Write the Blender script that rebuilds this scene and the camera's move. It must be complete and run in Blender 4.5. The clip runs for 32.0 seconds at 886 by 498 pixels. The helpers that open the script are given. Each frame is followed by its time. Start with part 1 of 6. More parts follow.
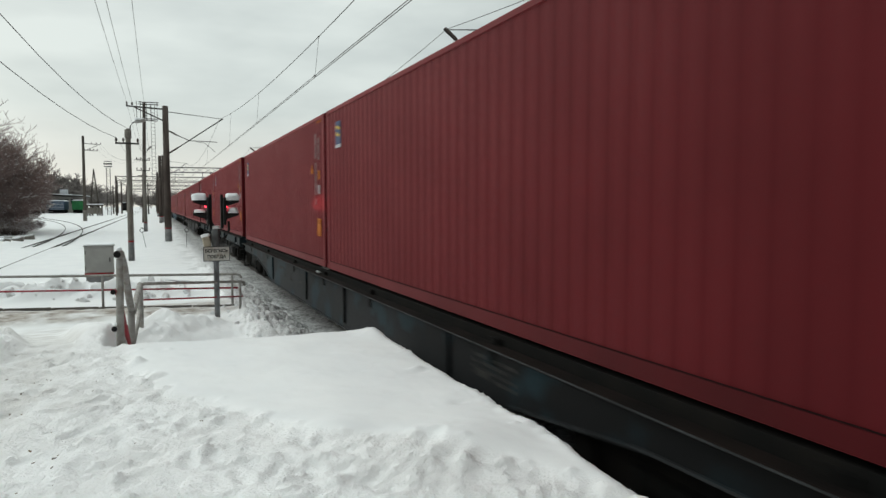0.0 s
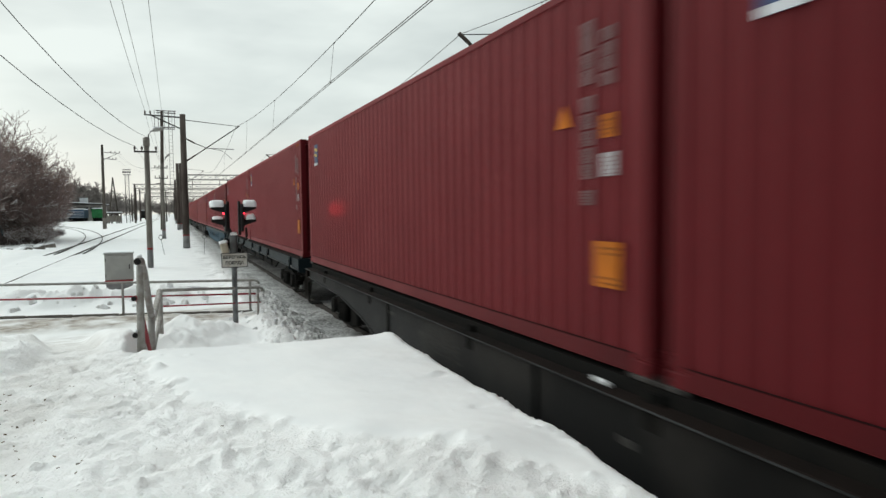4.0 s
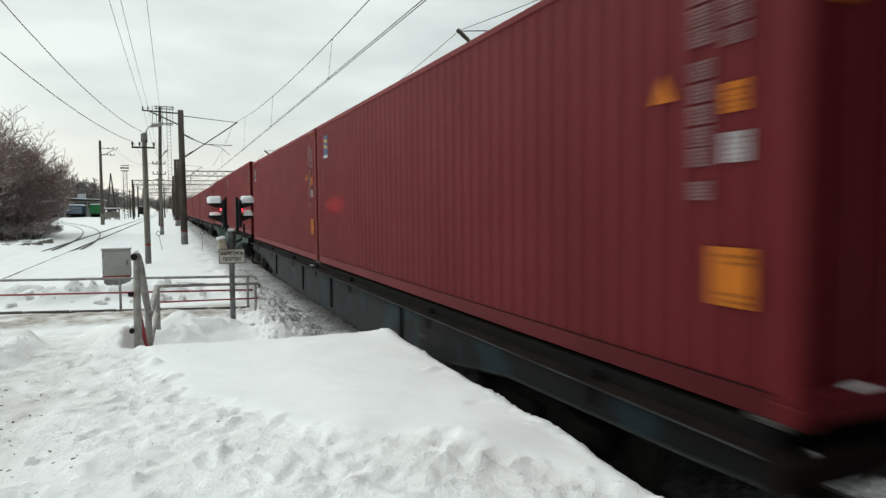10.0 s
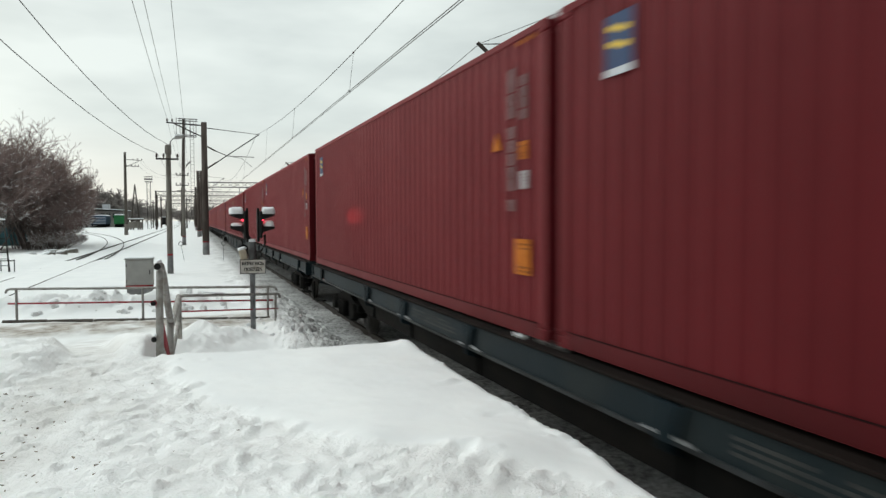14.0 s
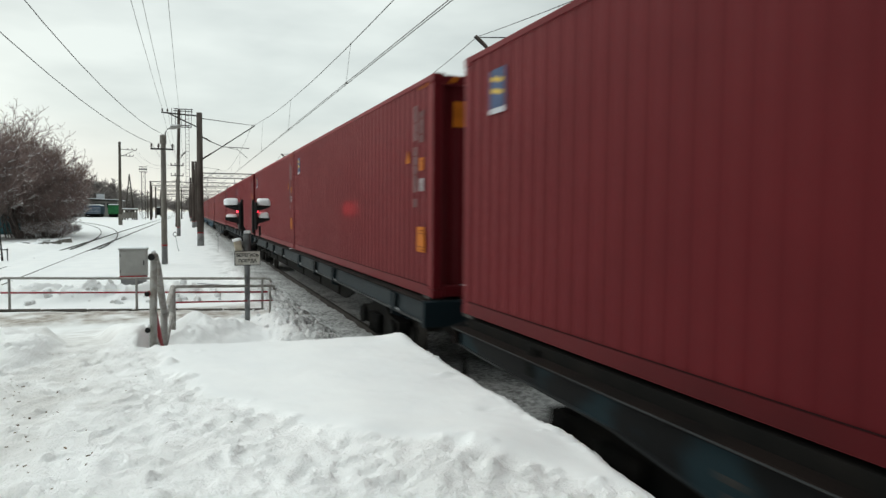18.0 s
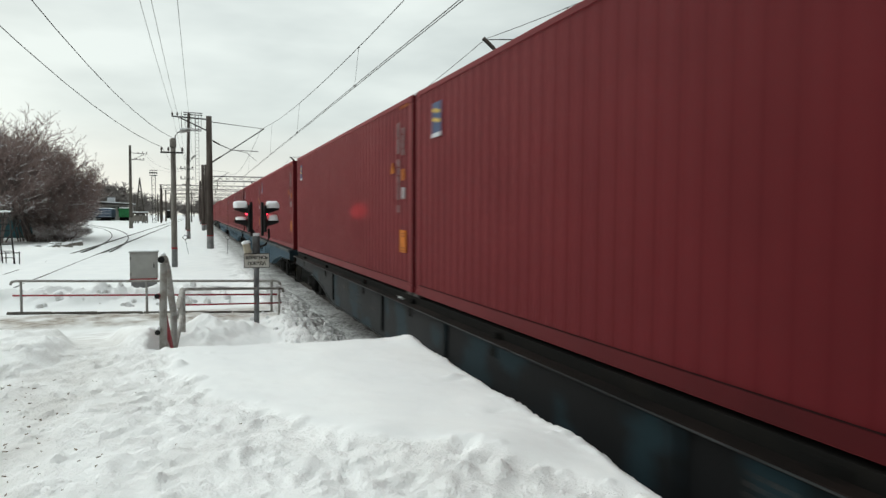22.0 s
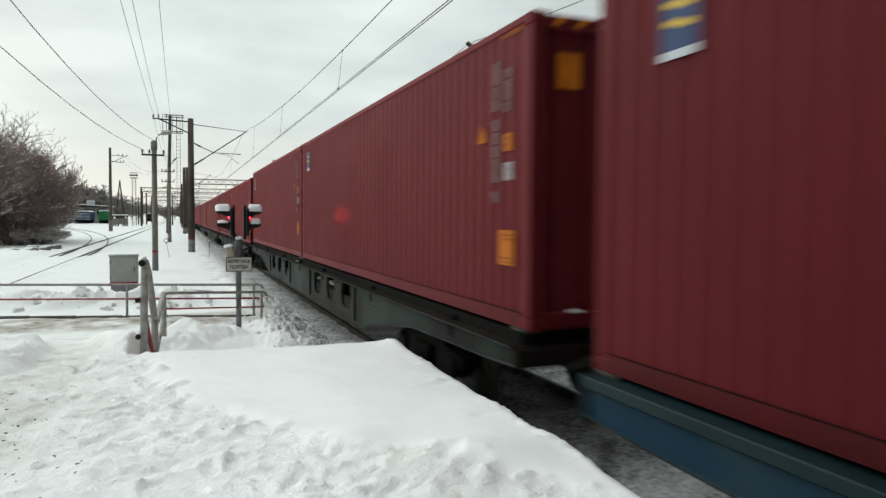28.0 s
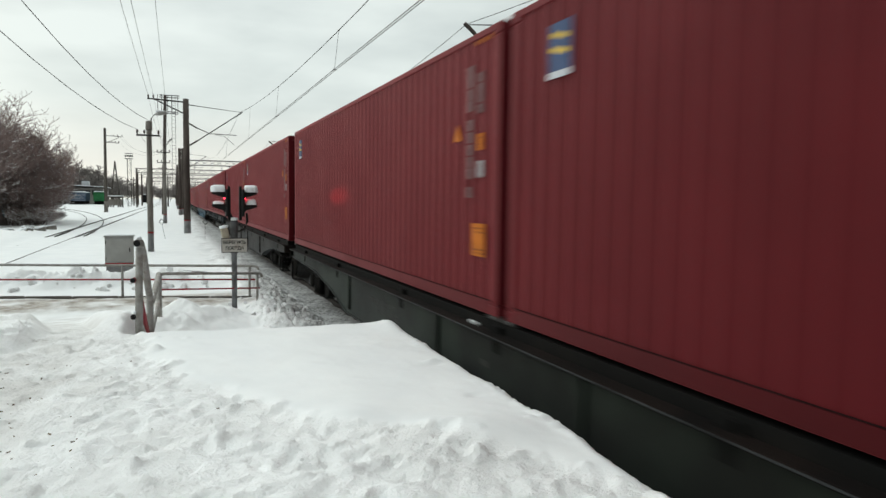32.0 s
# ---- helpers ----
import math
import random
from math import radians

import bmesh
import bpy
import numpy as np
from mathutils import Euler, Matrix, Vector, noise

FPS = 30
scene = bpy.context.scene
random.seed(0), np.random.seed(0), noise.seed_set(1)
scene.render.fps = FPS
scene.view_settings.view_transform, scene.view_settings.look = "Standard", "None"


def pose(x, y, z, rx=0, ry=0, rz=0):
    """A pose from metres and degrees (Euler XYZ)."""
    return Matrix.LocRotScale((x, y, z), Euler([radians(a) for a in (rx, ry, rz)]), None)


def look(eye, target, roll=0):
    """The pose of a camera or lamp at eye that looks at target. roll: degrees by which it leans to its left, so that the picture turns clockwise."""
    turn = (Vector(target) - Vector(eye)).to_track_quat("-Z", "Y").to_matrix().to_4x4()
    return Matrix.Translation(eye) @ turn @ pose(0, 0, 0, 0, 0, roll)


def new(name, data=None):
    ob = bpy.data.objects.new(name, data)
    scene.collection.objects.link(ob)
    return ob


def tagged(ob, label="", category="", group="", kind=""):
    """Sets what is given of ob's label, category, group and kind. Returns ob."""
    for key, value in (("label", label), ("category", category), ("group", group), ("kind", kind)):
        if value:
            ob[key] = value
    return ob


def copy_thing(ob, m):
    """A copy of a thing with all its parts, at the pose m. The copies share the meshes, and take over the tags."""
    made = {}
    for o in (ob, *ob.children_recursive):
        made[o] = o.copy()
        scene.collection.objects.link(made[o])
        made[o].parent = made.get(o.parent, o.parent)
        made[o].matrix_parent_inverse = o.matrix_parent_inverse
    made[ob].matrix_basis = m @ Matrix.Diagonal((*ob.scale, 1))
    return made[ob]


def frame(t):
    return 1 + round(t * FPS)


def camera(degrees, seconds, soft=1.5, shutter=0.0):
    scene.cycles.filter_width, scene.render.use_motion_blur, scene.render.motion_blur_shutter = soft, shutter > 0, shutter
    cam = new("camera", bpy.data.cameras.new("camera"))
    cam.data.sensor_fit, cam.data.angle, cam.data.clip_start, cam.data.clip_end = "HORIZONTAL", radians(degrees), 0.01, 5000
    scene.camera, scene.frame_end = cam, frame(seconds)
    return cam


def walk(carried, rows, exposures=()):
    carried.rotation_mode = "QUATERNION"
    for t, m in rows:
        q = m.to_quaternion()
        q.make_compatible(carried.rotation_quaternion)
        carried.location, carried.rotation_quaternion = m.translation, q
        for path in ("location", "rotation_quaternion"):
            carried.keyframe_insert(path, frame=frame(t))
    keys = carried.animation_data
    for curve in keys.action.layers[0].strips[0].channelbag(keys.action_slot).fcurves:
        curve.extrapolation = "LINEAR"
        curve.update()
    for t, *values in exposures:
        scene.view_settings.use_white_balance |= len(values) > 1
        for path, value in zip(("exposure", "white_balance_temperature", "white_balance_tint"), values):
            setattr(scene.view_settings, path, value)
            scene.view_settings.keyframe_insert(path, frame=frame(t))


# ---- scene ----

def aim(x, y, z, yaw, pitch, roll):
    """A camera pose: yaw to the left from +y, pitch up, roll, in degrees."""
    turn = Matrix.Rotation(radians(yaw), 4, "Z") @ Matrix.Rotation(radians(90 + pitch), 4, "X") @ Matrix.Rotation(radians(roll), 4, "Z")
    return Matrix.Translation((x, y, z)) @ turn


# The camera is held by hand on the end of a low platform; z = 0 is the top of the rails, y runs along the track.
cam = camera(65.58, 32.0, soft=1.45, shutter=0.385)
walk(cam, [
    (0, aim(0.005, 0.001, 2.326, -22.714, -3.619, -0.076)),
    (0.5, aim(-0, -0.006, 2.323, -22.498, -3.446, -0.09)),
    (1, aim(0.004, 0.001, 2.322, -22.198, -3.53, -0.391)),
    (1.5, aim(0.004, 0, 2.319, -21.896, -3.519, -0.787)),
    (2, aim(0.002, 0.005, 2.323, -21.617, -3.602, -0.603)),
    (2.5, aim(0.002, -0.003, 2.322, -21.471, -3.494, -0.395)),
    (3, aim(-0, -0.009, 2.325, -21.37, -3.371, -0.417)),
    (3.5, aim(-0.01, 0.001, 2.325, -21.344, -3.253, -0.667)),
    (5.5, aim(-0.003, 0.002, 2.32, -21.702, -3.22, -0.45)),
    (6, aim(-0.001, 0.006, 2.318, -21.841, -3.357, -0.413)),
    (6.5, aim(-0.002, -0.003, 2.324, -21.957, -3.382, -0.085)),
    (7, aim(-0.001, -0.005, 2.313, -21.897, -3.37, -0.249)),
    (7.5, aim(-0.005, 0.001, 2.326, -21.845, -3.491, -0.469)),
    (8, aim(-0.008, 0.002, 2.316, -21.755, -3.54, -0.095)),
    (8.5, aim(-0.001, -0.009, 2.315, -21.683, -3.543, 0.026)),
    (9, aim(0.006, -0.005, 2.313, -21.662, -3.352, -0.095)),
    (9.5, aim(0.008, -0.004, 2.314, -21.645, -3.377, -0.433)),
    (10, aim(0.004, -0.001, 2.317, -21.549, -3.491, -0.493)),
    (10.5, aim(0.005, -0.01, 2.312, -21.424, -3.381, -0.476)),
    (11, aim(-0.001, -0.009, 2.317, -21.284, -3.09, -0.601)),
    (11.5, aim(-0.009, -0.002, 2.319, -20.925, -2.846, -0.457)),
    (12, aim(-0.006, -0.01, 2.317, -20.53, -2.737, -0.319)),
    (12.5, aim(-0.003, -0.007, 2.312, -20.227, -2.508, -0.232)),
    (13, aim(0.004, -0.009, 2.319, -20.028, -2.401, -0.371)),
    (13.5, aim(0.002, -0.007, 2.313, -19.971, -2.46, -0.326)),
    (14, aim(-0.005, -0.014, 2.313, -19.974, -2.481, -0.21)),
    (14.5, aim(-0.007, -0.008, 2.311, -20.083, -2.503, -0.113)),
    (16.5, aim(0, 0.003, 2.308, -20.031, -2.678, -0.195)),
    (17, aim(0, 0.006, 2.313, -20.099, -2.818, -0.167)),
    (17.5, aim(-0.003, 0.003, 2.307, -20.181, -2.906, 0.252)),
    (18, aim(-0.005, 0.003, 2.312, -20.383, -3.013, 0.43)),
    (18.5, aim(-0.005, 0.003, 2.312, -20.38, -3.085, 0.431)),
    (19, aim(-0.003, 0.016, 2.303, -20.356, -3.091, 0.562)),
    (19.5, aim(0.002, 0.005, 2.307, -20.315, -3.114, 0.582)),
    (20, aim(-0.002, 0.008, 2.303, -20.161, -3.081, 0.496)),
    (20.5, aim(0.001, -0.003, 2.308, -19.828, -3.041, 0.267)),
    (21, aim(-0, 0.002, 2.303, -19.595, -2.834, 0.237)),
    (21.5, aim(0.002, 0.003, 2.3, -19.603, -2.685, 0.099)),
    (22, aim(0, 0.004, 2.307, -19.654, -2.822, 0.258)),
    (22.5, aim(-0.001, -0.007, 2.304, -19.616, -2.761, -0.09)),
    (23, aim(0.005, -0.008, 2.301, -19.642, -2.669, -0.2)),
    (23.5, aim(0.004, -0.007, 2.307, -19.797, -2.636, -0.131)),
    (24, aim(-0.002, -0.004, 2.304, -19.821, -2.654, 0.07)),
    (24.5, aim(0.001, -0.001, 2.304, -19.911, -2.721, 0.301)),
    (25, aim(-0.002, 0.005, 2.303, -20.218, -2.718, 0.513)),
    (25.5, aim(-0.002, 0.001, 2.309, -20.556, -2.679, 0.133)),
    (27.5, aim(-0.009, 0.009, 2.307, -21.226, -2.416, 0.599)),
    (28, aim(-0.008, 0.011, 2.308, -21.047, -2.505, 0.401)),
    (28.5, aim(-0.006, 0.017, 2.301, -20.829, -2.462, 0.532)),
    (29, aim(-0.007, -0.001, 2.306, -20.739, -2.373, 0.487)),
    (29.5, aim(-0.009, 0.009, 2.303, -20.578, -2.398, 0.177)),
    (30, aim(-0.007, 0.016, 2.305, -20.428, -2.455, 0.409)),
    (30.5, aim(-0.005, 0.008, 2.306, -20.526, -2.606, 0.592)),
    (31, aim(-0.015, 0.013, 2.306, -20.738, -2.971, 0.488)),
    (31.5, aim(-0.007, 0.013, 2.299, -20.877, -3.433, 0.559)),
    (32, aim(0.003, 0.012, 2.294, -21.356, -3.94, 0.694)),
], exposures=[(0, -0.09), (0.5, -0.01), (1, 0.07), (32, 0.07)])

# ---- world, sun, exposure ----
world = bpy.data.worlds.new("winter_sky")
scene.world = world
world.use_nodes = True
wn, wl = world.node_tree.nodes, world.node_tree.links
wn.clear()


def wnode(kind, **sets):
    n = wn.new(kind)
    for k, v in sets.items():
        n.inputs[k].default_value = v
    return n


w_out, w_bg, w_sky = wn.new("ShaderNodeOutputWorld"), wn.new("ShaderNodeBackground"), wn.new("ShaderNodeTexSky")
w_sky.sky_type, w_sky.sun_disc = "NISHITA", False
w_sky.sun_elevation, w_sky.sun_rotation = radians(14), radians(-35)
w_co = wn.new("ShaderNodeTexCoord")
w_map = wn.new("ShaderNodeMapping")
w_map.inputs["Scale"].default_value = (1.0, 1.0, 3.2)
w_noise = wnode("ShaderNodeTexNoise", Scale=2.1, Detail=5.0, Roughness=0.5)
w_ramp = wn.new("ShaderNodeValToRGB")
w_ramp.color_ramp.elements[0].position, w_ramp.color_ramp.elements[0].color = 0.4, (6.02, 6.65, 6.5, 1)
w_ramp.color_ramp.elements[1].position, w_ramp.color_ramp.elements[1].color = 0.61, (8.3, 9.0, 8.65, 1)
w_mix = wn.new("ShaderNodeMix")
w_mix.data_type = "RGBA"
w_mix.inputs[0].default_value = 0.93
wl.new(w_co.outputs["Generated"], w_map.inputs["Vector"])
wl.new(w_map.outputs["Vector"], w_noise.inputs["Vector"])
wl.new(w_noise.outputs["Fac"], w_ramp.inputs["Fac"])
w_low, w_warm = wn.new("ShaderNodeMapRange"), wn.new("ShaderNodeMix")
w_warm.data_type = "RGBA"
w_warm.inputs[7].default_value = (9.5, 9.45, 8.75, 1)
w_gen = wn.new("ShaderNodeSeparateXYZ")
wl.new(w_co.outputs["Generated"], w_gen.inputs["Vector"])
for k, v in (("From Min", 0.13), ("From Max", 0.03), ("To Min", 0.0), ("To Max", 0.7)):
    w_low.inputs[k].default_value = v
wl.new(w_gen.outputs["Z"], w_low.inputs["Value"])
wl.new(w_low.outputs["Result"], w_warm.inputs[0])
wl.new(w_ramp.outputs["Color"], w_warm.inputs[6])
wl.new(w_sky.outputs["Color"], w_mix.inputs[6])
wl.new(w_warm.outputs[2], w_mix.inputs[7])
w_xyz, w_rise, w_up = wn.new("ShaderNodeSeparateXYZ"), wn.new("ShaderNodeMapRange"), wn.new("ShaderNodeVectorMath")
w_rise.interpolation_type = "SMOOTHSTEP"
for k, v in (("From Min", 0.3), ("From Max", 0.95), ("To Min", 1.0), ("To Max", 2.85)):
    w_rise.inputs[k].default_value = v
w_up.operation = "SCALE"
wl.new(w_co.outputs["Generated"], w_xyz.inputs["Vector"])
wl.new(w_xyz.outputs["Z"], w_rise.inputs["Value"])
wl.new(w_mix.outputs[2], w_up.inputs[0])
wl.new(w_rise.outputs["Result"], w_up.inputs["Scale"])
w_dot, w_away, w_dim = wn.new("ShaderNodeVectorMath"), wn.new("ShaderNodeMapRange"), wn.new("ShaderNodeVectorMath")
w_dot.operation, w_dim.operation, w_away.interpolation_type = "DOT_PRODUCT", "SCALE", "SMOOTHSTEP"
w_dot.inputs[1].default_value = (-0.6, 0.8, 0.0)
for k, v in (("From Min", -0.6), ("From Max", 0.55), ("To Min", 0.22), ("To Max", 1.0)):
    w_away.inputs[k].default_value = v
wl.new(w_co.outputs["Generated"], w_dot.inputs[0])
wl.new(w_dot.outputs["Value"], w_away.inputs["Value"])
wl.new(w_up.outputs["Vector"], w_dim.inputs[0])
wl.new(w_away.outputs["Result"], w_dim.inputs["Scale"])
wl.new(w_dim.outputs["Vector"], w_bg.inputs["Color"])
w_bg.inputs["Strength"].default_value = 0.1
wl.new(w_bg.outputs["Background"], w_out.inputs["Surface"])

sun_data = bpy.data.lights.new("sun", "SUN")
sun_data.energy, sun_data.angle, sun_data.color = 0.5, radians(30), (1.0, 0.95, 0.88)
sun = new("sun", sun_data)
sun.matrix_world = look((-60, 80, 40), (0, 10, 0))


# ---- materials ----
def material(name, base, rough=0.6, metal=0.0, vary=0.25, scale=8.0, bump=0.15, bump_scale=60.0, second=None, edge=(0.45, 0.62), spec=0.22, coords="Object", stretch=(1, 1, 1), sheen=None):
    """A surface with a base colour, blotches of a second colour at one scale and grain and relief at a finer one."""
    m = bpy.data.materials.new(name)
    m.use_nodes = True
    n, l = m.node_tree.nodes, m.node_tree.links
    b = n["Principled BSDF"]
    co, mp = n.new("ShaderNodeTexCoord"), n.new("ShaderNodeMapping")
    mp.inputs["Scale"].default_value = stretch
    l.new(co.outputs[coords], mp.inputs["Vector"])
    big, fine, ramp = n.new("ShaderNodeTexNoise"), n.new("ShaderNodeTexNoise"), n.new("ShaderNodeValToRGB")
    big.inputs["Scale"].default_value, big.inputs["Detail"].default_value = scale, 6
    fine.inputs["Scale"].default_value, fine.inputs["Detail"].default_value = bump_scale, 4
    info = n.new("ShaderNodeObjectInfo")
    off = n.new("ShaderNodeVectorMath")
    l.new(mp.outputs["Vector"], off.inputs[0])
    mul = n.new("ShaderNodeMath")
    mul.operation = "MULTIPLY"
    mul.inputs[1].default_value = 37.0
    l.new(info.outputs["Random"], mul.inputs[0])
    l.new(mul.outputs[0], off.inputs[1])
    l.new(off.outputs[0], big.inputs["Vector"])
    l.new(off.outputs[0], fine.inputs["Vector"])
    two = second or tuple(c * (1 - vary) for c in base)
    ramp.color_ramp.elements[0].position, ramp.color_ramp.elements[0].color = edge[0], (*base, 1)
    ramp.color_ramp.elements[1].position, ramp.color_ramp.elements[1].color = edge[1], (*two, 1)
    l.new(big.outputs["Fac"], ramp.inputs["Fac"])
    mix = n.new("ShaderNodeMix")
    mix.data_type, mix.blend_type = "RGBA", "MULTIPLY"
    mix.inputs[0].default_value = vary
    l.new(ramp.outputs["Color"], mix.inputs[6])
    l.new(fine.outputs["Color"], mix.inputs[7])
    hsv = n.new("ShaderNodeHueSaturation")
    hsv.inputs["Saturation"].default_value = 1.0
    val = n.new("ShaderNodeMapRange")
    val.inputs["To Min"].default_value, val.inputs["To Max"].default_value = 1.0 - 0.25 * vary, 1.0 + 0.45 * vary
    l.new(info.outputs["Random"], val.inputs["Value"])
    l.new(val.outputs["Result"], hsv.inputs["Value"])
    grey = n.new("ShaderNodeRGBToBW")
    l.new(fine.outputs["Color"], grey.inputs["Color"])
    l.new(grey.outputs["Val"], mix.inputs[7])
    l.new(mix.outputs[2], hsv.inputs["Color"])
    l.new(hsv.outputs["Color"], b.inputs["Base Color"])
    rr = n.new("ShaderNodeMapRange")
    rr.inputs["To Min"].default_value, rr.inputs["To Max"].default_value = max(0.05, rough - 0.12), min(1.0, rough + 0.12)
    l.new(big.outputs["Fac"], rr.inputs["Value"])
    l.new(rr.outputs["Result"], b.inputs["Roughness"])
    b.inputs["Metallic"].default_value = metal
    b.inputs["Specular IOR Level"].default_value = spec
    if sheen:
        b.inputs["Sheen Weight"].default_value, b.inputs["Sheen Roughness"].default_value = sheen[0], 0.45
        b.inputs["Sheen Tint"].default_value = (*sheen[1], 1)
    if bump:
        bp = n.new("ShaderNodeBump")
        bp.inputs["Strength"].default_value, bp.inputs["Distance"].default_value = bump, 0.01
        l.new(fine.outputs["Fac"], bp.inputs["Height"])
        l.new(bp.outputs["Normal"], b.inputs["Normal"])
    return m


def glow(name, colour, strength):
    m = bpy.data.materials.new(name)
    m.use_nodes = True
    b = m.node_tree.nodes["Principled BSDF"]
    b.inputs["Base Color"].default_value = (*colour, 1)
    b.inputs["Emission Color"].default_value = (*colour, 1)
    b.inputs["Emission Strength"].default_value = strength
    return m


def red_paint(name, base, second):
    return material(name, base, 0.5, vary=0.2, scale=0.9, bump=0.05, bump_scale=25, second=second, edge=(0.4, 0.7), spec=0.08, sheen=(0.4, (0.8, 0.16, 0.18)))


M_RED = red_paint("container_paint", (0.0904, 0.0067, 0.0095), (0.0763, 0.0060, 0.0084))
M_RED_RAIL = red_paint("container_rail_paint", (0.0933, 0.0072, 0.0101), (0.0815, 0.0066, 0.0092))
# A darker red for the containers' bottom rails.
M_RED_SILL = red_paint("bottom_rail_paint", (0.0593, 0.0040, 0.0057), (0.0391, 0.0040, 0.0052))
M_BROWN = red_paint("brownish_container_paint", (0.0605, 0.0110, 0.0125), (0.0529, 0.0098, 0.0113))
M_DARK = material("undercarriage_grime", (0.0072, 0.0072, 0.0068), 0.9, vary=0.5, scale=3, second=(0.0130, 0.0115, 0.0101), bump=0.3, spec=0.08)
# Near-black tone that paints the shadow line over a container's bottom rail.
M_SEAM_SHADE = material("seam_shade", (0.012, 0.005, 0.005), 0.8, vary=0.4, scale=3, bump=0.1, spec=0.1)
M_WHEEL = material("wheel_steel", (0.05, 0.045, 0.04), 0.55, 0.6, vary=0.4, scale=5, bump=0.1)
M_SILL_GREY = material("sill_grey_brown", (0.0239, 0.0215, 0.0191), 0.7, vary=0.5, scale=0.7, second=(0.0064, 0.0060, 0.0056), bump=0.25, edge=(0.42, 0.56), spec=0.13, sheen=(0.09, (0.8, 0.85, 0.9)))
M_SILL_BLACK = material("sill_black_navy", (0.0036, 0.0040, 0.0045), 0.7, vary=0.4, scale=1.1, second=(0.0100, 0.0270, 0.0350), bump=0.2, edge=(0.53, 0.58), spec=0.13, sheen=(0.09, (0.8, 0.85, 0.9)))
M_SILL_BLUE = material("sill_blue", (0.0065, 0.034, 0.062), 0.7, vary=0.45, scale=1.5, second=(0.026, 0.05, 0.064), bump=0.2, edge=(0.55, 0.68), spec=0.13, sheen=(0.12, (0.45, 0.8, 1.0)))
M_SILL_GREEN = material("sill_green", (0.0504, 0.1125, 0.0873), 0.7, vary=0.5, scale=0.8, second=(0.0198, 0.0306, 0.0243), bump=0.2, edge=(0.56, 0.63), spec=0.13, sheen=(0.09, (0.8, 0.85, 0.9)))
M_SILL_MOSS = material("sill_dark_green", (0.0210, 0.0295, 0.0210), 0.7, vary=0.45, scale=1.0, second=(0.0100, 0.0115, 0.0088), bump=0.2, spec=0.13, sheen=(0.09, (0.8, 0.85, 0.9)))
M_SILL_GREEN_DARK = material("sill_sooty_green", (0.0217, 0.0376, 0.0284), 0.7, vary=0.5, scale=0.8, second=(0.0091, 0.0091, 0.0075), bump=0.2, edge=(0.4, 0.55), spec=0.13, sheen=(0.09, (0.8, 0.85, 0.9)))
M_SILL_SOOT = material("sill_soot_brown", (0.0270, 0.0245, 0.0185), 0.75, vary=0.5, scale=1.6, second=(0.0130, 0.0112, 0.0085), bump=0.25, spec=0.13, sheen=(0.06, (0.9, 0.85, 0.75)))
M_FLANGE = material("flange_blue_green", (0.010, 0.028, 0.034), 0.5, vary=0.5, scale=1.2, second=(0.006, 0.012, 0.013), bump=0.1, spec=0.13)
M_SILL_TEAL = material("sill_dark_teal", (0.0052, 0.0145, 0.0195), 0.7, vary=0.5, scale=1.6, second=(0.017, 0.0245, 0.026), bump=0.2, edge=(0.5, 0.64), spec=0.13, sheen=(0.09, (0.8, 0.85, 0.9)))
# Pale tone that paints a bright edge line on flanges and lips.
M_LIP = material("lip_highlight", (0.0338, 0.0375, 0.0398), 0.6, vary=0.5, scale=1.6, second=(0.0105, 0.0120, 0.0128), bump=0.1)
M_TEAL = material("bracket_teal", (0.006, 0.016, 0.022), 0.6, vary=0.4, scale=2, second=(0.008, 0.01, 0.011), bump=0.1, spec=0.13)
M_ORANGE = material("placard_orange", (0.47, 0.13, 0.004), 0.7, vary=0.2, scale=4, bump=0.03)
M_PLATE = material("data_plate_grey", (0.34, 0.32, 0.33), 0.6, vary=0.2, scale=6, bump=0.02)
M_WHITE = material("lettering_white", (0.17, 0.095, 0.097), 0.6, vary=0.2, scale=6, bump=0.02)
M_PRINT = material("placard_print", (0.16, 0.05, 0.006), 0.7, vary=0.3, scale=6, bump=0.02)
M_LOGO_BLUE = material("emblem_blue", (0.022, 0.055, 0.14), 0.5, vary=0.2, scale=4, bump=0.02)
M_LOGO_YELLOW = material("emblem_yellow", (0.6, 0.4, 0.04), 0.5, vary=0.15, scale=4, bump=0.02)
M_LOGO_WHITE = material("emblem_white", (0.5, 0.52, 0.55), 0.5, vary=0.15, scale=4, bump=0.02)
M_MARK = material("faded_stencil", (0.07, 0.068, 0.064), 0.8, vary=0.5, scale=6, bump=0.05)
M_BLACK = material("paint_black", (0.012, 0.012, 0.012), 0.6, vary=0.3, bump=0.05)
M_CONCRETE = material("weathered_concrete", (0.29, 0.27, 0.24), 0.9, vary=0.4, scale=3, second=(0.19, 0.17, 0.15), bump=0.3, bump_scale=35, stretch=(1, 1, 0.35))
M_CONCRETE_DARK = material("dark_concrete", (0.105, 0.085, 0.075), 0.9, vary=0.4, scale=2, second=(0.07, 0.055, 0.048), bump=0.3, bump_scale=35, stretch=(1, 1, 0.3))
M_CONCRETE_LIGHT = material("base_coat_grey", (0.27, 0.27, 0.27), 0.85, vary=0.3, scale=3, bump=0.2)
M_BAND = material("red_band_paint", (0.35, 0.03, 0.035), 0.6, vary=0.3, scale=6)
M_STEEL = material("dark_steel", (0.055, 0.05, 0.047), 0.6, 0.35, vary=0.4, scale=4, bump=0.1)
M_WIRE = material("wire_metal", (0.035, 0.034, 0.033), 0.5, 0.5, vary=0.2, bump=0)
M_PIPE = material("grey_pipe_paint", (0.37, 0.36, 0.34), 0.65, vary=0.35, scale=9, second=(0.27, 0.25, 0.225), bump=0.15)
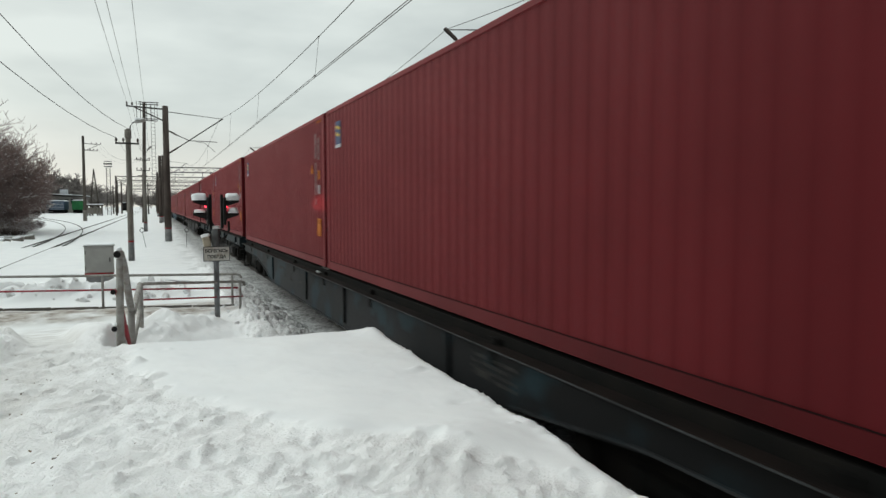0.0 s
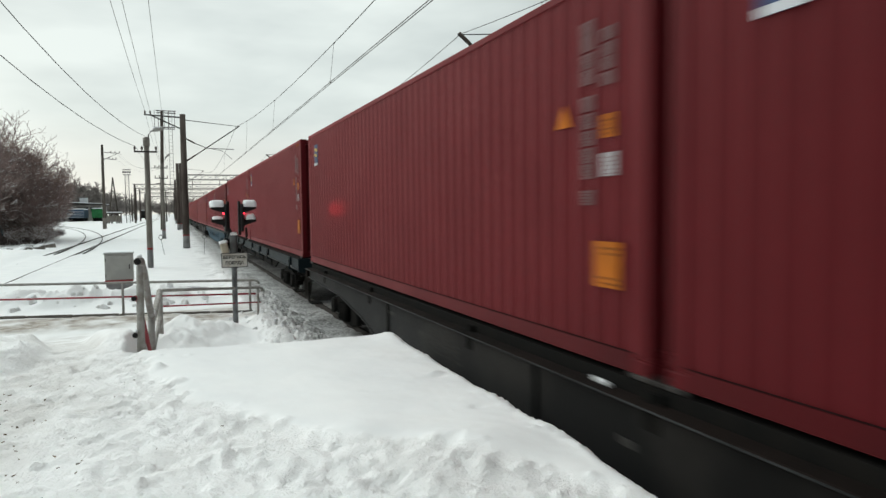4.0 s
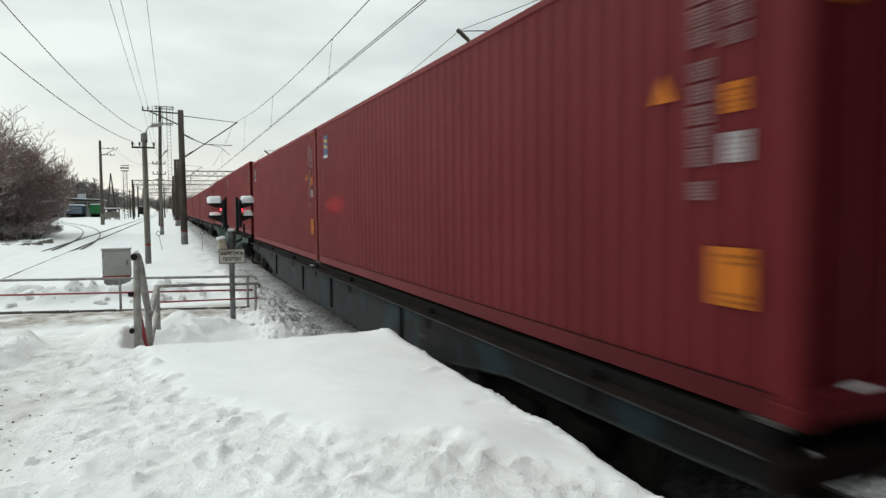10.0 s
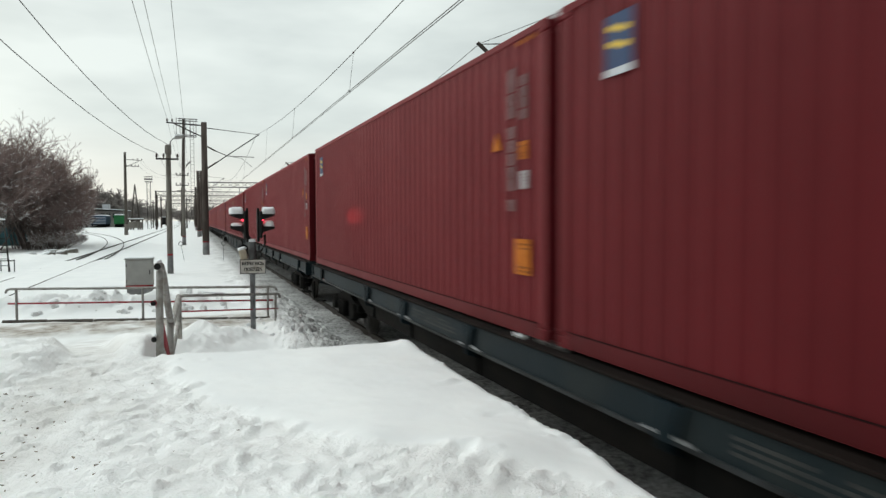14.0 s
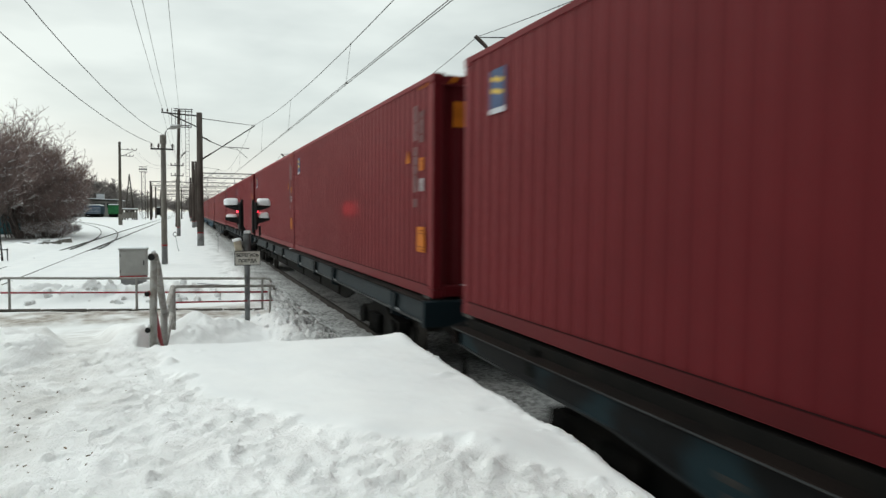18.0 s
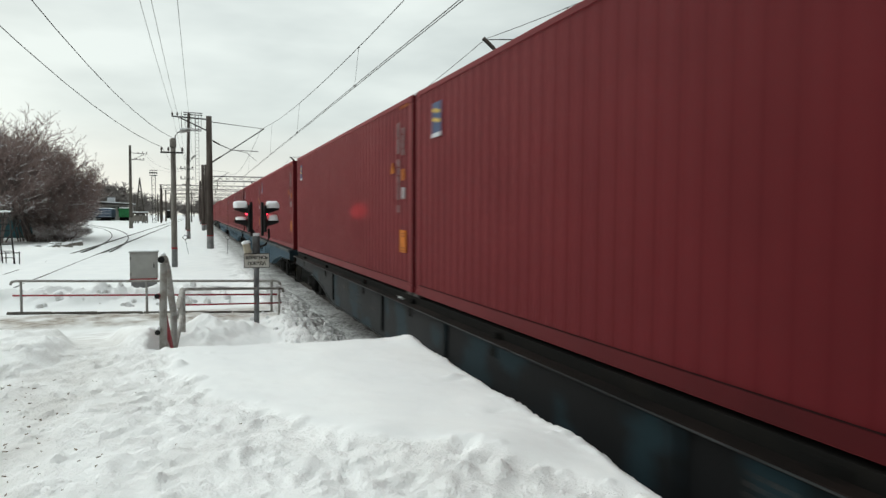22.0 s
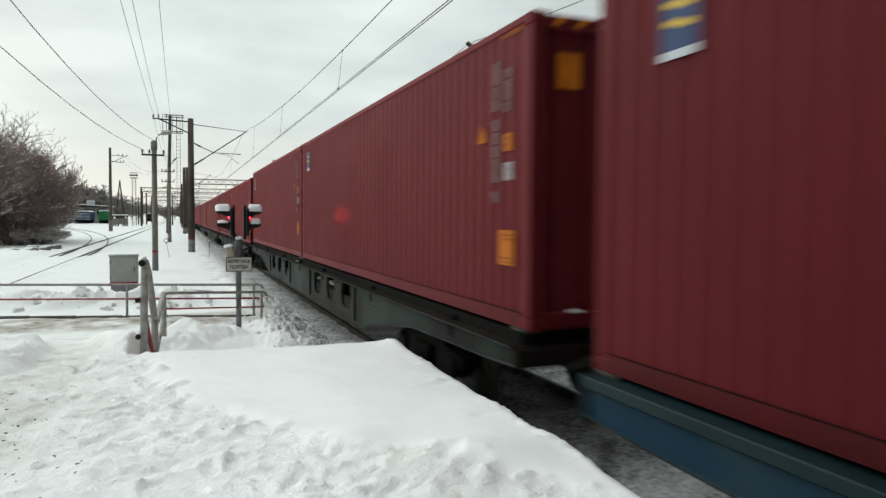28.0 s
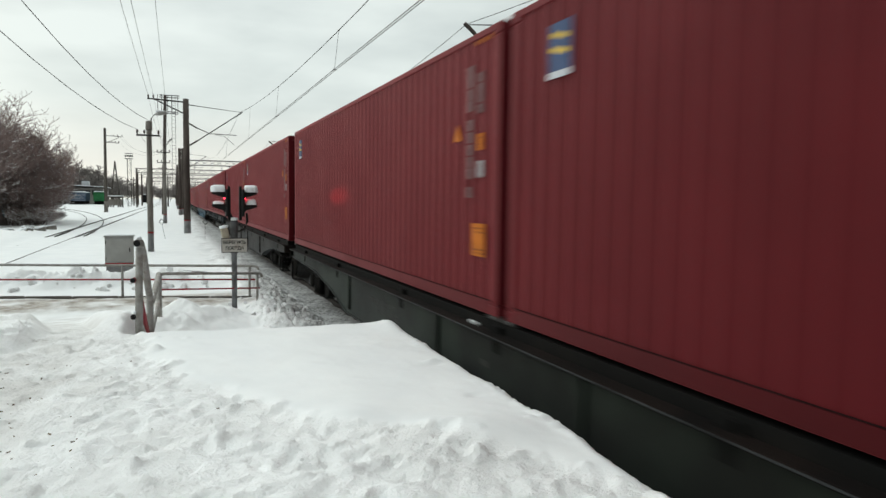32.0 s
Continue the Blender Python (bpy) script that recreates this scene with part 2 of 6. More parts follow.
M_PIPE_RED = material("red_pipe_paint", (0.36, 0.035, 0.05), 0.6, vary=0.35, scale=7, second=(0.28, 0.06, 0.06), bump=0.1)
M_POST = material("grey_post_paint", (0.17, 0.175, 0.18), 0.6, vary=0.35, scale=6, second=(0.11, 0.11, 0.11), bump=0.15)
M_CABINET = material("cabinet_paint", (0.37, 0.365, 0.345), 0.6, vary=0.15, scale=2, bump=0.04)
M_BELL = material("beige_enamel", (0.5, 0.44, 0.34), 0.6, vary=0.2, scale=6, bump=0.05)
M_RUSTY = material("sooty_rust", (0.0128, 0.0087, 0.0073), 0.9, vary=0.4, scale=1.5, second=(0.0067, 0.0056, 0.0052), bump=0.25, spec=0.08)
M_CLOD = material("snow_clod", (0.82, 0.83, 0.84), 0.85, vary=0.2, scale=5, second=(0.6, 0.59, 0.58), bump=0.4, bump_scale=25)
M_SNOWCAP = material("settled_snow", (0.86, 0.88, 0.9), 0.75, vary=0.06, scale=9, bump=0.35, bump_scale=30, spec=0.25)
M_GREY_SNOW = material("sooty_snow", (0.42, 0.43, 0.44), 0.85, vary=0.3, scale=5, second=(0.28, 0.28, 0.28), bump=0.3, bump_scale=25)
M_RAIL = material("rail_steel", (0.05, 0.042, 0.036), 0.65, 0.3, vary=0.4, scale=3, bump=0.1)
M_WOOD = material("tarred_wood", (0.12, 0.105, 0.09), 0.9, vary=0.5, scale=2, bump=0.4, stretch=(1, 1, 0.2))
M_LENS = glow("red_lens", (1.0, 0.03, 0.06), 5.0)
M_SIGN = material("sign_white", (0.62, 0.6, 0.55), 0.6, vary=0.2, scale=9, second=(0.5, 0.46, 0.4), bump=0.05)


# ---- shape helpers ----
def box(bm, x0, x1, y0, y1, z0, z1, bevel=0.0):
    v = [bm.verts.new((x, y, z)) for z in (z0, z1) for y in (y0, y1) for x in (x0, x1)]
    fs = [bm.faces.new([v[i] for i in q]) for q in ((0, 2, 3, 1), (4, 5, 7, 6), (0, 1, 5, 4), (2, 6, 7, 3), (0, 4, 6, 2), (1, 3, 7, 5))]
    if bevel:
        bmesh.ops.bevel(bm, geom=list({e for f in fs for e in f.edges}), offset=bevel, segments=1, affect="EDGES")
    return bm


def ring(bm, c, u, w, r, seg, squash=1.0):
    return [bm.verts.new(c + u * (math.cos(a) * r) + w * (math.sin(a) * r * squash)) for a in (2 * math.pi * i / seg for i in range(seg))]


def tube(bm, points, radii, seg=8, caps=True):
    """A round bar through the points."""
    pts = [Vector(p) for p in points]
    radii = radii if isinstance(radii, (list, tuple)) else [radii] * len(pts)
    rows = []
    for i, p in enumerate(pts):
        d = (pts[min(i + 1, len(pts) - 1)] - pts[max(i - 1, 0)]).normalized()
        u = d.cross(Vector((0, 0, 1)) if abs(d.z) < 0.95 else Vector((1, 0, 0))).normalized()
        rows.append(ring(bm, p, u, d.cross(u), radii[i], seg))
    for a, b in zip(rows, rows[1:]):
        for i in range(seg):
            f = bm.faces.new((a[i], a[(i + 1) % seg], b[(i + 1) % seg], b[i]))
            f.smooth = seg > 5
    if caps and seg > 2:
        bm.faces.new(rows[0])
        bm.faces.new(rows[-1][::-1])
    return bm


def prism(bm, outline, axis, a, b):
    """A flat outline of two coordinates, pushed along an axis from a to b."""
    def place(p, s):
        q = list(p)
        q.insert("xyz".index(axis), s)
        return q
    lo, hi = [bm.verts.new(place(p, a)) for p in outline], [bm.verts.new(place(p, b)) for p in outline]
    bm.faces.new(lo)
    bm.faces.new(hi[::-1])
    for i in range(len(lo)):
        j = (i + 1) % len(lo)
        bm.faces.new((lo[j], lo[i], hi[i], hi[j]))
    return bm


def mesh_of(name, bm, mat):
    bmesh.ops.recalc_face_normals(bm, faces=bm.faces)
    me = bpy.data.meshes.new(name)
    bm.to_mesh(me)
    bm.free()
    me.materials.append(mat)
    return me


def part(name, bm, mat, parent, label="", at=None):
    """Links a bmesh, or a mesh made before, as one object under a thing or a part."""
    me = bm if isinstance(bm, bpy.types.Mesh) else mesh_of(name, bm, mat)
    ob = new(name, me)
    ob.parent = parent
    if at is not None:
        ob.matrix_basis = at if isinstance(at, Matrix) else Matrix.Translation(at)
    if label:
        tagged(ob, label)
    return ob


def thing(name, label, category, m=None, group="", kind=""):
    ob = new(name)
    ob.empty_display_size = 0.2
    if m is not None:
        ob.matrix_basis = m
    return tagged(ob, label, category, group, kind)


def solid(name, bm, mat, label, category, m=None, group="", kind=""):
    ob = new(name, mesh_of(name, bm, mat))
    if m is not None:
        ob.matrix_basis = m
    return tagged(ob, label, category, group, kind)


B = bmesh.new


# ---- ground: one sheet of snow, from the platform under the camera to the horizon ----
LATTICE = np.random.RandomState(7).rand(256, 256)


def value_noise(x, y, scale, seed=0):
    x, y = x / scale + 17.3 * seed, y / scale + 9.1 * seed
    i, j = np.floor(x).astype(int), np.floor(y).astype(int)
    u, v = x - i, y - j
    u, v = u * u * u * (u * (6 * u - 15) + 10), v * v * v * (v * (6 * v - 15) + 10)
    g = lambda a, b: LATTICE[a % 256, b % 256]
    return (g(i, j) * (1 - u) + g(i + 1, j) * u) * (1 - v) + (g(i, j + 1) * (1 - u) + g(i + 1, j + 1) * u) * v - 0.5


def fbm(x, y, scale, octaves=4, seed=0, gain=0.5):
    return sum(value_noise(x + 3.7 * k, y - 2.9 * k, scale / 2**k, seed + k) * gain**k for k in range(octaves))


def smooth(a, b, x):
    t = np.clip((x - a) / (b - a), 0, 1)
    return t * t * (3 - 2 * t)


TRACK_X, TRACK2_X, SIDING_X = 4.17, 9.5, -6.15


def trampled(x, y):
    """1 where feet have churned the platform's snow, 0 on the smooth drift beside the edge."""
    line = np.interp(y, [2.6, 3.4, 4.1, 4.7, 6.3, 7.6, 8.6], [2.5, 2.2, 1.7, 1.05, 0.12, -0.2, -0.42])
    return smooth(0.14, -0.14, x - line + 0.3 * fbm(x, y, 0.8, 3, 5))


def height(x, y):
    """The snow's height and how dirty it is."""
    low = -0.06 + 0.07 * fbm(x, y, 3.0, 4, 1) + 0.3 * smooth(40, 200, np.abs(x + 6)) * fbm(x, y, 40, 3, 2)
    bed = smooth(2.35, 1.75, np.abs(x - TRACK_X)) + smooth(2.2, 1.6, np.abs(x - TRACK2_X))
    low = low * (1 - bed) + bed * (-0.115 + 0.06 * fbm(x, y, 0.35, 4, 3))
    siding = smooth(1.3, 0.9, np.abs(x - SIDING_X))
    low = low * (1 - siding) + siding * (-0.075 + 0.071 * smooth(47, 43, y) + (0.03 - 0.012 * smooth(47, 43, y)) * fbm(x, y, 0.7, 3, 4))
    # ploughed heaps beside the crossing and the track
    def heap(cx, cy, rx, ry, h):
        return h * np.exp(-((x - cx) / rx) ** 2 - ((y - cy) / ry) ** 2)
    heaps = heap(0.3, 13.7, 1.0, 0.9, 0.3) + heap(-0.15, 12.4, 0.7, 0.8, 0.25) + heap(1.9, 14.6, 0.4, 1.4, 0.14) + heap(2.0, 12.4, 0.5, 1.2, 0.1)
    heaps += heap(-2.6, 20.2, 1.6, 0.7, 0.3) + heap(0.1, 20.0, 1.3, 0.6, 0.22) + heap(-5.6, 20.5, 2.0, 0.8, 0.25) + heap(-9.3, 45, 1.5, 10, 0.3) + heap(1.6, 24, 0.5, 5, 0.12)
    lump = smooth(0.05, 0.25, heaps) * (1 - bed)
    low = low + heaps * (1 + 0.7 * fbm(x, y, 0.5, 4, 6)) + lump * (0.12 * np.abs(fbm(x, y, 0.3, 3, 8)) + 0.3 * smooth(18.3, 19, y) * smooth(30, 22, y) * (0.45 - np.abs(fbm(x, y, 0.55, 3, 41)) * 2))
    debris = smooth(1.2, 1.7, x) * smooth(2.9, 2.4, x) * smooth(9, 11, y) * smooth(40, 16, y)
    low = low + debris * (0.05 + 0.09 * smooth(0.05, 0.25, fbm(x, y, 0.3, 4, 9, 0.65)) + 0.03 * smooth(0.1, 0.25, fbm(x, y, 0.16, 2, 30)))
    # the platform, its edge along the track, its end and the way down to the crossing
    tr = trampled(x, y)
    top = 0.70 + 0.03 * fbm(x, y, 2.2, 3, 10) + 0.035 * (1 - tr)
    pits = fbm(x, y, 0.55, 4, 11, 0.55)
    ridges = 0.5 - np.abs(fbm(x, y, 0.24, 4, 14, 0.6)) * 2.4
    clods = smooth(0.16, 0.26, fbm(x, y, 0.13, 3, 26, 0.6)) * smooth(-0.05, 0.2, fbm(x, y, 0.8, 2, 27))
    packed = smooth(-0.5, -1.1, x + 0.5 * fbm(x, y, 1.2, 2, 44)) * smooth(3.2, 4.6, y)
    top = top + tr * (1 - 0.62 * packed) * (0.022 * pits + 0.016 * ridges + 0.014 * clods + 0.026 * fbm(x, y, 0.12, 2, 12)) + (1 - tr) * (0.02 * fbm(x, y, 0.6, 3, 13) + 0.003 * fbm(x, y, 0.1, 2, 25))
    rim = smooth(2.34, 2.5, x) * smooth(0.05, 0.3, fbm(x, y, 0.7, 2, 28) + 0.4 * smooth(7.5, 8.2, y) + 0.3 * smooth(4.6, 3.8, y))
    top = top + rim * 0.05 * np.abs(fbm(x, y, 0.11, 3, 29))
    top = top + heap(1.75, 4.15, 0.55, 0.35, 0.09) + heap(1.15, 4.75, 0.35, 0.3, 0.06) + heap(2.33, 6.2, 0.08, 0.04, 0.035) - heap(2.3, 6.08, 0.1, 0.05, 0.02) - heap(2.25, 5.0, 0.07, 0.05, 0.02) + heap(2.45, 8.1, 0.16, 0.25, 0.05)
    lane = np.interp(y, [0, 6, 9.6, 11.5, 16], [-1.5, -1.35, -1.18, -1.55, -2.1])
    path = smooth(0.5, 0.2, np.abs(x - lane))
    top = top - (0.03 + 0.06 * smooth(8.5, 10.5, y)) * path * smooth(1, 5, y)
    banks = 0.11 * smooth(0.18, 0.42, x - lane) * smooth(1.15, 0.7, x - lane) * smooth(8.6, 10.0, y) * smooth(16, 13.5, y)
    banks = banks + 0.15 * smooth(0.2, 0.5, lane - x) * smooth(4.5, 3.0, lane - x) * smooth(7.7, 8.9, y) * smooth(15, 12.5, y)
    top = top + banks * (1 + 0.8 * fbm(x, y, 0.7, 3, 31))
    ramp = smooth(9.0, 15.8, y) * (top - low + 0.02)
    left = smooth(-0.38, -0.62, x)
    end = smooth(8.5, 9.0, y + 0.09 * (x - 1.0) + 0.06 * fbm(x, y, 0.8, 2, 15)) * (top - low)
    plat = top - (left * ramp + (1 - left) * end)
    edge_x = np.interp(y, [2.8, 3.6, 4.8, 6.2, 8.4], [2.485, 2.49, 2.54, 2.55, 2.56]) + 0.04 * fbm(x * 0 + 1.0, y, 0.9, 4, 16, 0.6)
    side = smooth(edge_x + 0.06, edge_x + 0.005, x)
    plat = plat - 0.035 * smooth(edge_x - 0.12, edge_x + 0.02, x) ** 2
    z = low + side * np.maximum(plat - low, 0) * smooth(-30, -14, x)
    slush = smooth(15.4, 16.0, y) * smooth(18.3, 17.2, y) * smooth(-60, -20, x) * smooth(2.2, 1.2, x)
    z = z * (1 - slush) + slush * (0.0 + 0.04 * fbm(x, y, 0.4, 3, 17))
    near_bed = smooth(2.75, 1.7, np.abs(x - TRACK_X)) + smooth(2.6, 1.6, np.abs(x - TRACK2_X))
    spread = smooth(1.3 - 0.7 * smooth(18, 26, y), 2.2, x) * smooth(2.9, 2.2, x)
    dirt = np.clip(near_bed * (0.9 + 0.5 * fbm(x, y, 0.5, 4, 20)), 0, 1) * (1 - side * smooth(0.2, 0.5, z))
    dirt = np.maximum(dirt, np.clip(spread * (0.22 + 1.5 * fbm(x, y, 0.35, 4, 21)), 0, 0.42) * (1 - side * smooth(0.2, 0.5, z)))
    brown = np.maximum(slush * np.clip(0.75 + 1.3 * fbm(x, y, 0.5, 4, 22), 0, 1), 0.42 * path * smooth(17, 14, y) * np.clip(0.6 + 1.2 * fbm(x, y, 0.4, 4, 23), 0, 1))
    brown = np.maximum(brown, (0.13 + 0.3 * packed) * tr * side * smooth(12, 9, y) * np.clip(0.4 + 1.6 * fbm(x, y, 0.5, 4, 24), 0, 1))
    return z, np.clip(dirt, 0, 1), np.clip(brown, 0, 1), tr * side * smooth(16, 9, y) + 0.6 * lump + debris


def steps(*runs):
    """Ascending grid lines from runs of (start, end, step)."""
    return np.unique(np.round(np.concatenate([np.arange(a, b, s) for a, b, s in runs]), 4))


def tread(xs, ys, z):
    """Footprints and thrown-up clods in the churned snow."""
    rnd = random.Random(21)

    def patch(cx, cy, reach):
        i, j = np.searchsorted(xs, (cx - reach, cx + reach))
        k, l = np.searchsorted(ys, (cy - reach, cy + reach))
        gx, gy = np.meshgrid(xs[i:j] - cx, ys[k:l] - cy)
        return (slice(k, l), slice(i, j)), gx, gy
    for _ in range(150):
        cx, cy = rnd.uniform(-3.0, 2.3), rnd.uniform(2.4, 9.5)
        if float(trampled(np.array([cx]), np.array([cy]))[0]) < 0.6:
            continue
        a, long, wide, deep = rnd.gauss(0.35, 0.5), rnd.uniform(0.13, 0.17), rnd.uniform(0.05, 0.06), rnd.uniform(0.012, 0.028)
        at, gx, gy = patch(cx, cy, 0.3)
        u, v = gx * math.cos(a) - gy * math.sin(a), gx * math.sin(a) + gy * math.cos(a)
        d = np.sqrt((u / wide) ** 2 + (v / long) ** 2)
        z[at] += -deep * smooth(1.15, 0.8, d) + 0.4 * deep * np.exp(-((d - 1.35) / 0.22) ** 2)
    for k in range(3200):
        cx, cy = rnd.uniform(-3.1, 2.45), rnd.uniform(2.3, 8.8)
        w = float(trampled(np.array([cx]), np.array([cy]))[0])
        if rnd.random() > (0.9 if 0.15 < w < 0.85 else 0.75 * w + 0.01):
            continue
        r = 0.016 + 0.04 * rnd.random() ** 2.5
        r *= (1.5 if 0.15 < w < 0.85 and rnd.random() < 0.4 else 1)
        at, gx, gy = patch(cx, cy, r * 1.6)
        sx, sy = rnd.uniform(0.7, 1.4), rnd.uniform(0.7, 1.4)
        d = np.sqrt((gx / sx) ** 2 + (gy / sy) ** 2) / r
        z[at] += r * rnd.uniform(0.25, 0.55) * np.sqrt(np.clip(1 - d * d, 0, 1))


def ground_sheet():
    far = [2500.0, 1600, 1000, 650, 420, 280, 190, 130, 90, 65, 50, 40, 32, 26]
    xs = np.concatenate([[-v for v in far], steps((-20, -9, 0.5), (-9, -4.4, 0.16), (-4.4, -3.2, 0.06), (-3.2, 2.0, 0.03), (2.0, 2.8, 0.022), (2.8, 6.2, 0.1), (6.2, 14, 0.3), (14, 22, 1.0)), far[::-1]])
    ys = np.concatenate([[-2500.0, -1200, -500, -200, -80, -40, -24, -16], steps((-12, -4, 0.5), (-4, 0, 0.14), (0, 2, 0.07), (2, 7, 0.028), (7, 9.6, 0.036), (9.6, 21, 0.08), (21, 40, 0.3), (40, 90, 0.9), (90, 200, 4), (200, 480, 20)), [560.0, 800, 1200, 2500]])
    gx, gy = np.meshgrid(xs, ys)
    z, dirt, brown, churn = height(gx, gy)
    tread(xs, ys, z)
    nx, ny = len(xs), len(ys)
    co = np.stack([gx, gy, z], -1).reshape(-1, 3)
    i = (np.arange(ny - 1)[:, None] * nx + np.arange(nx - 1)[None]).ravel()
    faces = np.stack([i, i + 1, i + nx + 1, i + nx], -1)
    me = bpy.data.meshes.new("ground")
    me.vertices.add(len(co))
    me.vertices.foreach_set("co", co.ravel())
    me.loops.add(faces.size)
    me.loops.foreach_set("vertex_index", faces.ravel())
    me.polygons.add(len(faces))
    me.polygons.foreach_set("loop_start", np.arange(len(faces)) * 4)
    me.polygons.foreach_set("use_smooth", np.ones(len(faces), bool))
    me.update(calc_edges=True)
    for name, values in (("soot", dirt), ("slush", brown), ("churn", np.clip(churn, 0, 1))):
        me.attributes.new(name, "FLOAT", "POINT").data.foreach_set("value", values.ravel().astype(np.float32))
    me.materials.append(snow_material())
    return tagged(new("ground", me), "trampled white snow over a platform, path and railway yard", "snowy ground", kind="structure")


def snow_material():
    m = bpy.data.materials.new("ground_snow")
    m.use_nodes = True
    n, l = m.node_tree.nodes, m.node_tree.links
    b = n["Principled BSDF"]
    co = n.new("ShaderNodeTexCoord")

    def noise_node(scale, detail=5):
        k = n.new("ShaderNodeTexNoise")
        k.inputs["Scale"].default_value, k.inputs["Detail"].default_value = scale, detail
        l.new(co.outputs["Object"], k.inputs["Vector"])
        return k

    def mixed(a, c, fac):
        k = n.new("ShaderNodeMix")
        k.data_type = "RGBA"
        for socket, v in ((k.inputs[6], a), (k.inputs[7], c), (k.inputs[0], fac)):
            if isinstance(v, tuple):
                socket.default_value = v
            else:
                l.new(v, socket)
        return k.outputs[2]

    def ramped(source, a, c):
        k = n.new("ShaderNodeMapRange")
        k.inputs["From Min"].default_value, k.inputs["From Max"].default_value = a, c
        l.new(source, k.inputs["Value"])
        return k.outputs["Result"]
    broken = n.new("ShaderNodeAttribute")
    broken.attribute_name = "churn"
    clean = mixed((0.765, 0.775, 0.785, 1), (0.82, 0.825, 0.825, 1), ramped(noise_node(1.3).outputs["Fac"], 0.3, 0.7))
    clean = mixed(clean, (0.9, 0.9, 0.9, 1), broken.outputs["Fac"])
    soot, slush = n.new("ShaderNodeAttribute"), n.new("ShaderNodeAttribute")
    soot.attribute_name, slush.attribute_name = "soot", "slush"
    grime = mixed((0.17, 0.165, 0.16, 1), (0.54, 0.54, 0.535, 1), ramped(noise_node(14, 9).outputs["Fac"], 0.36, 0.68))
    mud = mixed((0.25, 0.215, 0.185, 1), (0.5, 0.47, 0.435, 1), ramped(noise_node(5).outputs["Fac"], 0.35, 0.65))
    crumbs = n.new("ShaderNodeMath")
    crumbs.operation = "MULTIPLY"
    l.new(ramped(noise_node(22, 3).outputs["Fac"], 0.66, 0.72), crumbs.inputs[0])
    l.new(slush.outputs["Fac"], crumbs.inputs[1])
    colour = mixed(clean, mud, slush.outputs["Fac"])
    colour = mixed(colour, (0.2, 0.15, 0.11, 1), crumbs.outputs[0])
    colour = mixed(colour, grime, soot.outputs["Fac"])
    l.new(colour, b.inputs["Base Color"])
    b.inputs["Roughness"].default_value = 0.8
    b.inputs["Specular IOR Level"].default_value = 0.2
    churn = n.new("ShaderNodeAttribute")
    churn.attribute_name = "churn"
    bump1, bump2, bump3 = n.new("ShaderNodeBump"), n.new("ShaderNodeBump"), n.new("ShaderNodeBump")
    bump1.inputs["Strength"].default_value, bump1.inputs["Distance"].default_value = 0.15, 0.02
    bump2.inputs["Strength"].default_value, bump2.inputs["Distance"].default_value = 0.3, 0.004
    bump3.inputs["Distance"].default_value = 0.03
    grit = n.new("ShaderNodeMath")
    grit.operation = "MULTIPLY"
    grit.inputs[1].default_value = 0.9
    l.new(churn.outputs["Fac"], grit.inputs[0])
    l.new(grit.outputs[0], bump3.inputs["Strength"])
    l.new(noise_node(11, 4).outputs["Fac"], bump1.inputs["Height"])
    l.new(noise_node(70, 3).outputs["Fac"], bump2.inputs["Height"])
    crumb = noise_node(30, 8)
    crumb.inputs["Roughness"].default_value = 0.62
    l.new(crumb.outputs["Fac"], bump3.inputs["Height"])
    l.new(bump1.outputs["Normal"], bump2.inputs["Normal"])
    l.new(bump2.outputs["Normal"], bump3.inputs["Normal"])
    l.new(bump3.outputs["Normal"], b.inputs["Normal"])
    return m


ground_sheet()


def rail_mesh(points, name="rail"):
    """A rail with foot, web and head along points on the ground."""
    prof = [(-0.075, -0.18), (0.075, -0.18), (0.075, -0.165), (0.012, -0.14), (0.012, -0.045), (0.036, -0.03), (0.036, -0.004), (0.028, 0), (-0.028, 0), (-0.036, -0.004), (-0.036, -0.03), (-0.012, -0.045), (-0.012, -0.14), (-0.075, -0.165)]
    bm, rows = B(), []
    pts = [Vector((x, y, 0)) for x, y in points]
    for i, p in enumerate(pts):
        d = (pts[min(i + 1, len(pts) - 1)] - pts[max(i - 1, 0)]).normalized()
        side = Vector((d.y, -d.x, 0))
        rows.append([bm.verts.new(p + side * u + Vector((0, 0, v))) for u, v in prof])
    for a, c in zip(rows, rows[1:]):
        for i in range(len(prof)):
            j = (i + 1) % len(prof)
            bm.faces.new((a[i], a[j], c[j], c[i]))
    bm.faces.new(rows[0])
    bm.faces.new(rows[-1][::-1])
    return mesh_of(name, bm, M_RAIL)


def track(label, points):
    tk = thing("railway_track", label, "railway track", kind="structure")
    pts = [Vector((x, y)) for x, y in points]
    for s in (-0.76, 0.76):
        line = []
        for i, p in enumerate(pts):
            d = (pts[min(i + 1, len(pts) - 1)] - pts[max(i - 1, 0)]).normalized()
            line.append((p.x + d.y * s, p.y - d.x * s))
        part("rail", rail_mesh(line), M_RAIL, tk)
    return tk


main_track = track("dark steel rails on a sooty snow-filled bed", [(TRACK_X, -60), (TRACK_X, 900)])
track("second line beyond the train under snow", [(TRACK2_X, -60), (TRACK2_X, 900)])
track("snow-covered siding with rail tops showing", [(SIDING_X, -40), (SIDING_X, 500)])


track("branch curving off the siding in the snow", [(SIDING_X + 0.35 - 11.1 * (t / 15) ** 1.8, 46 + 6 * t) for t in range(20)])


# ---- the train: long flat wagons, each with two forty-foot containers ----
L40, H40, W40 = 12.192, 2.896, 1.219


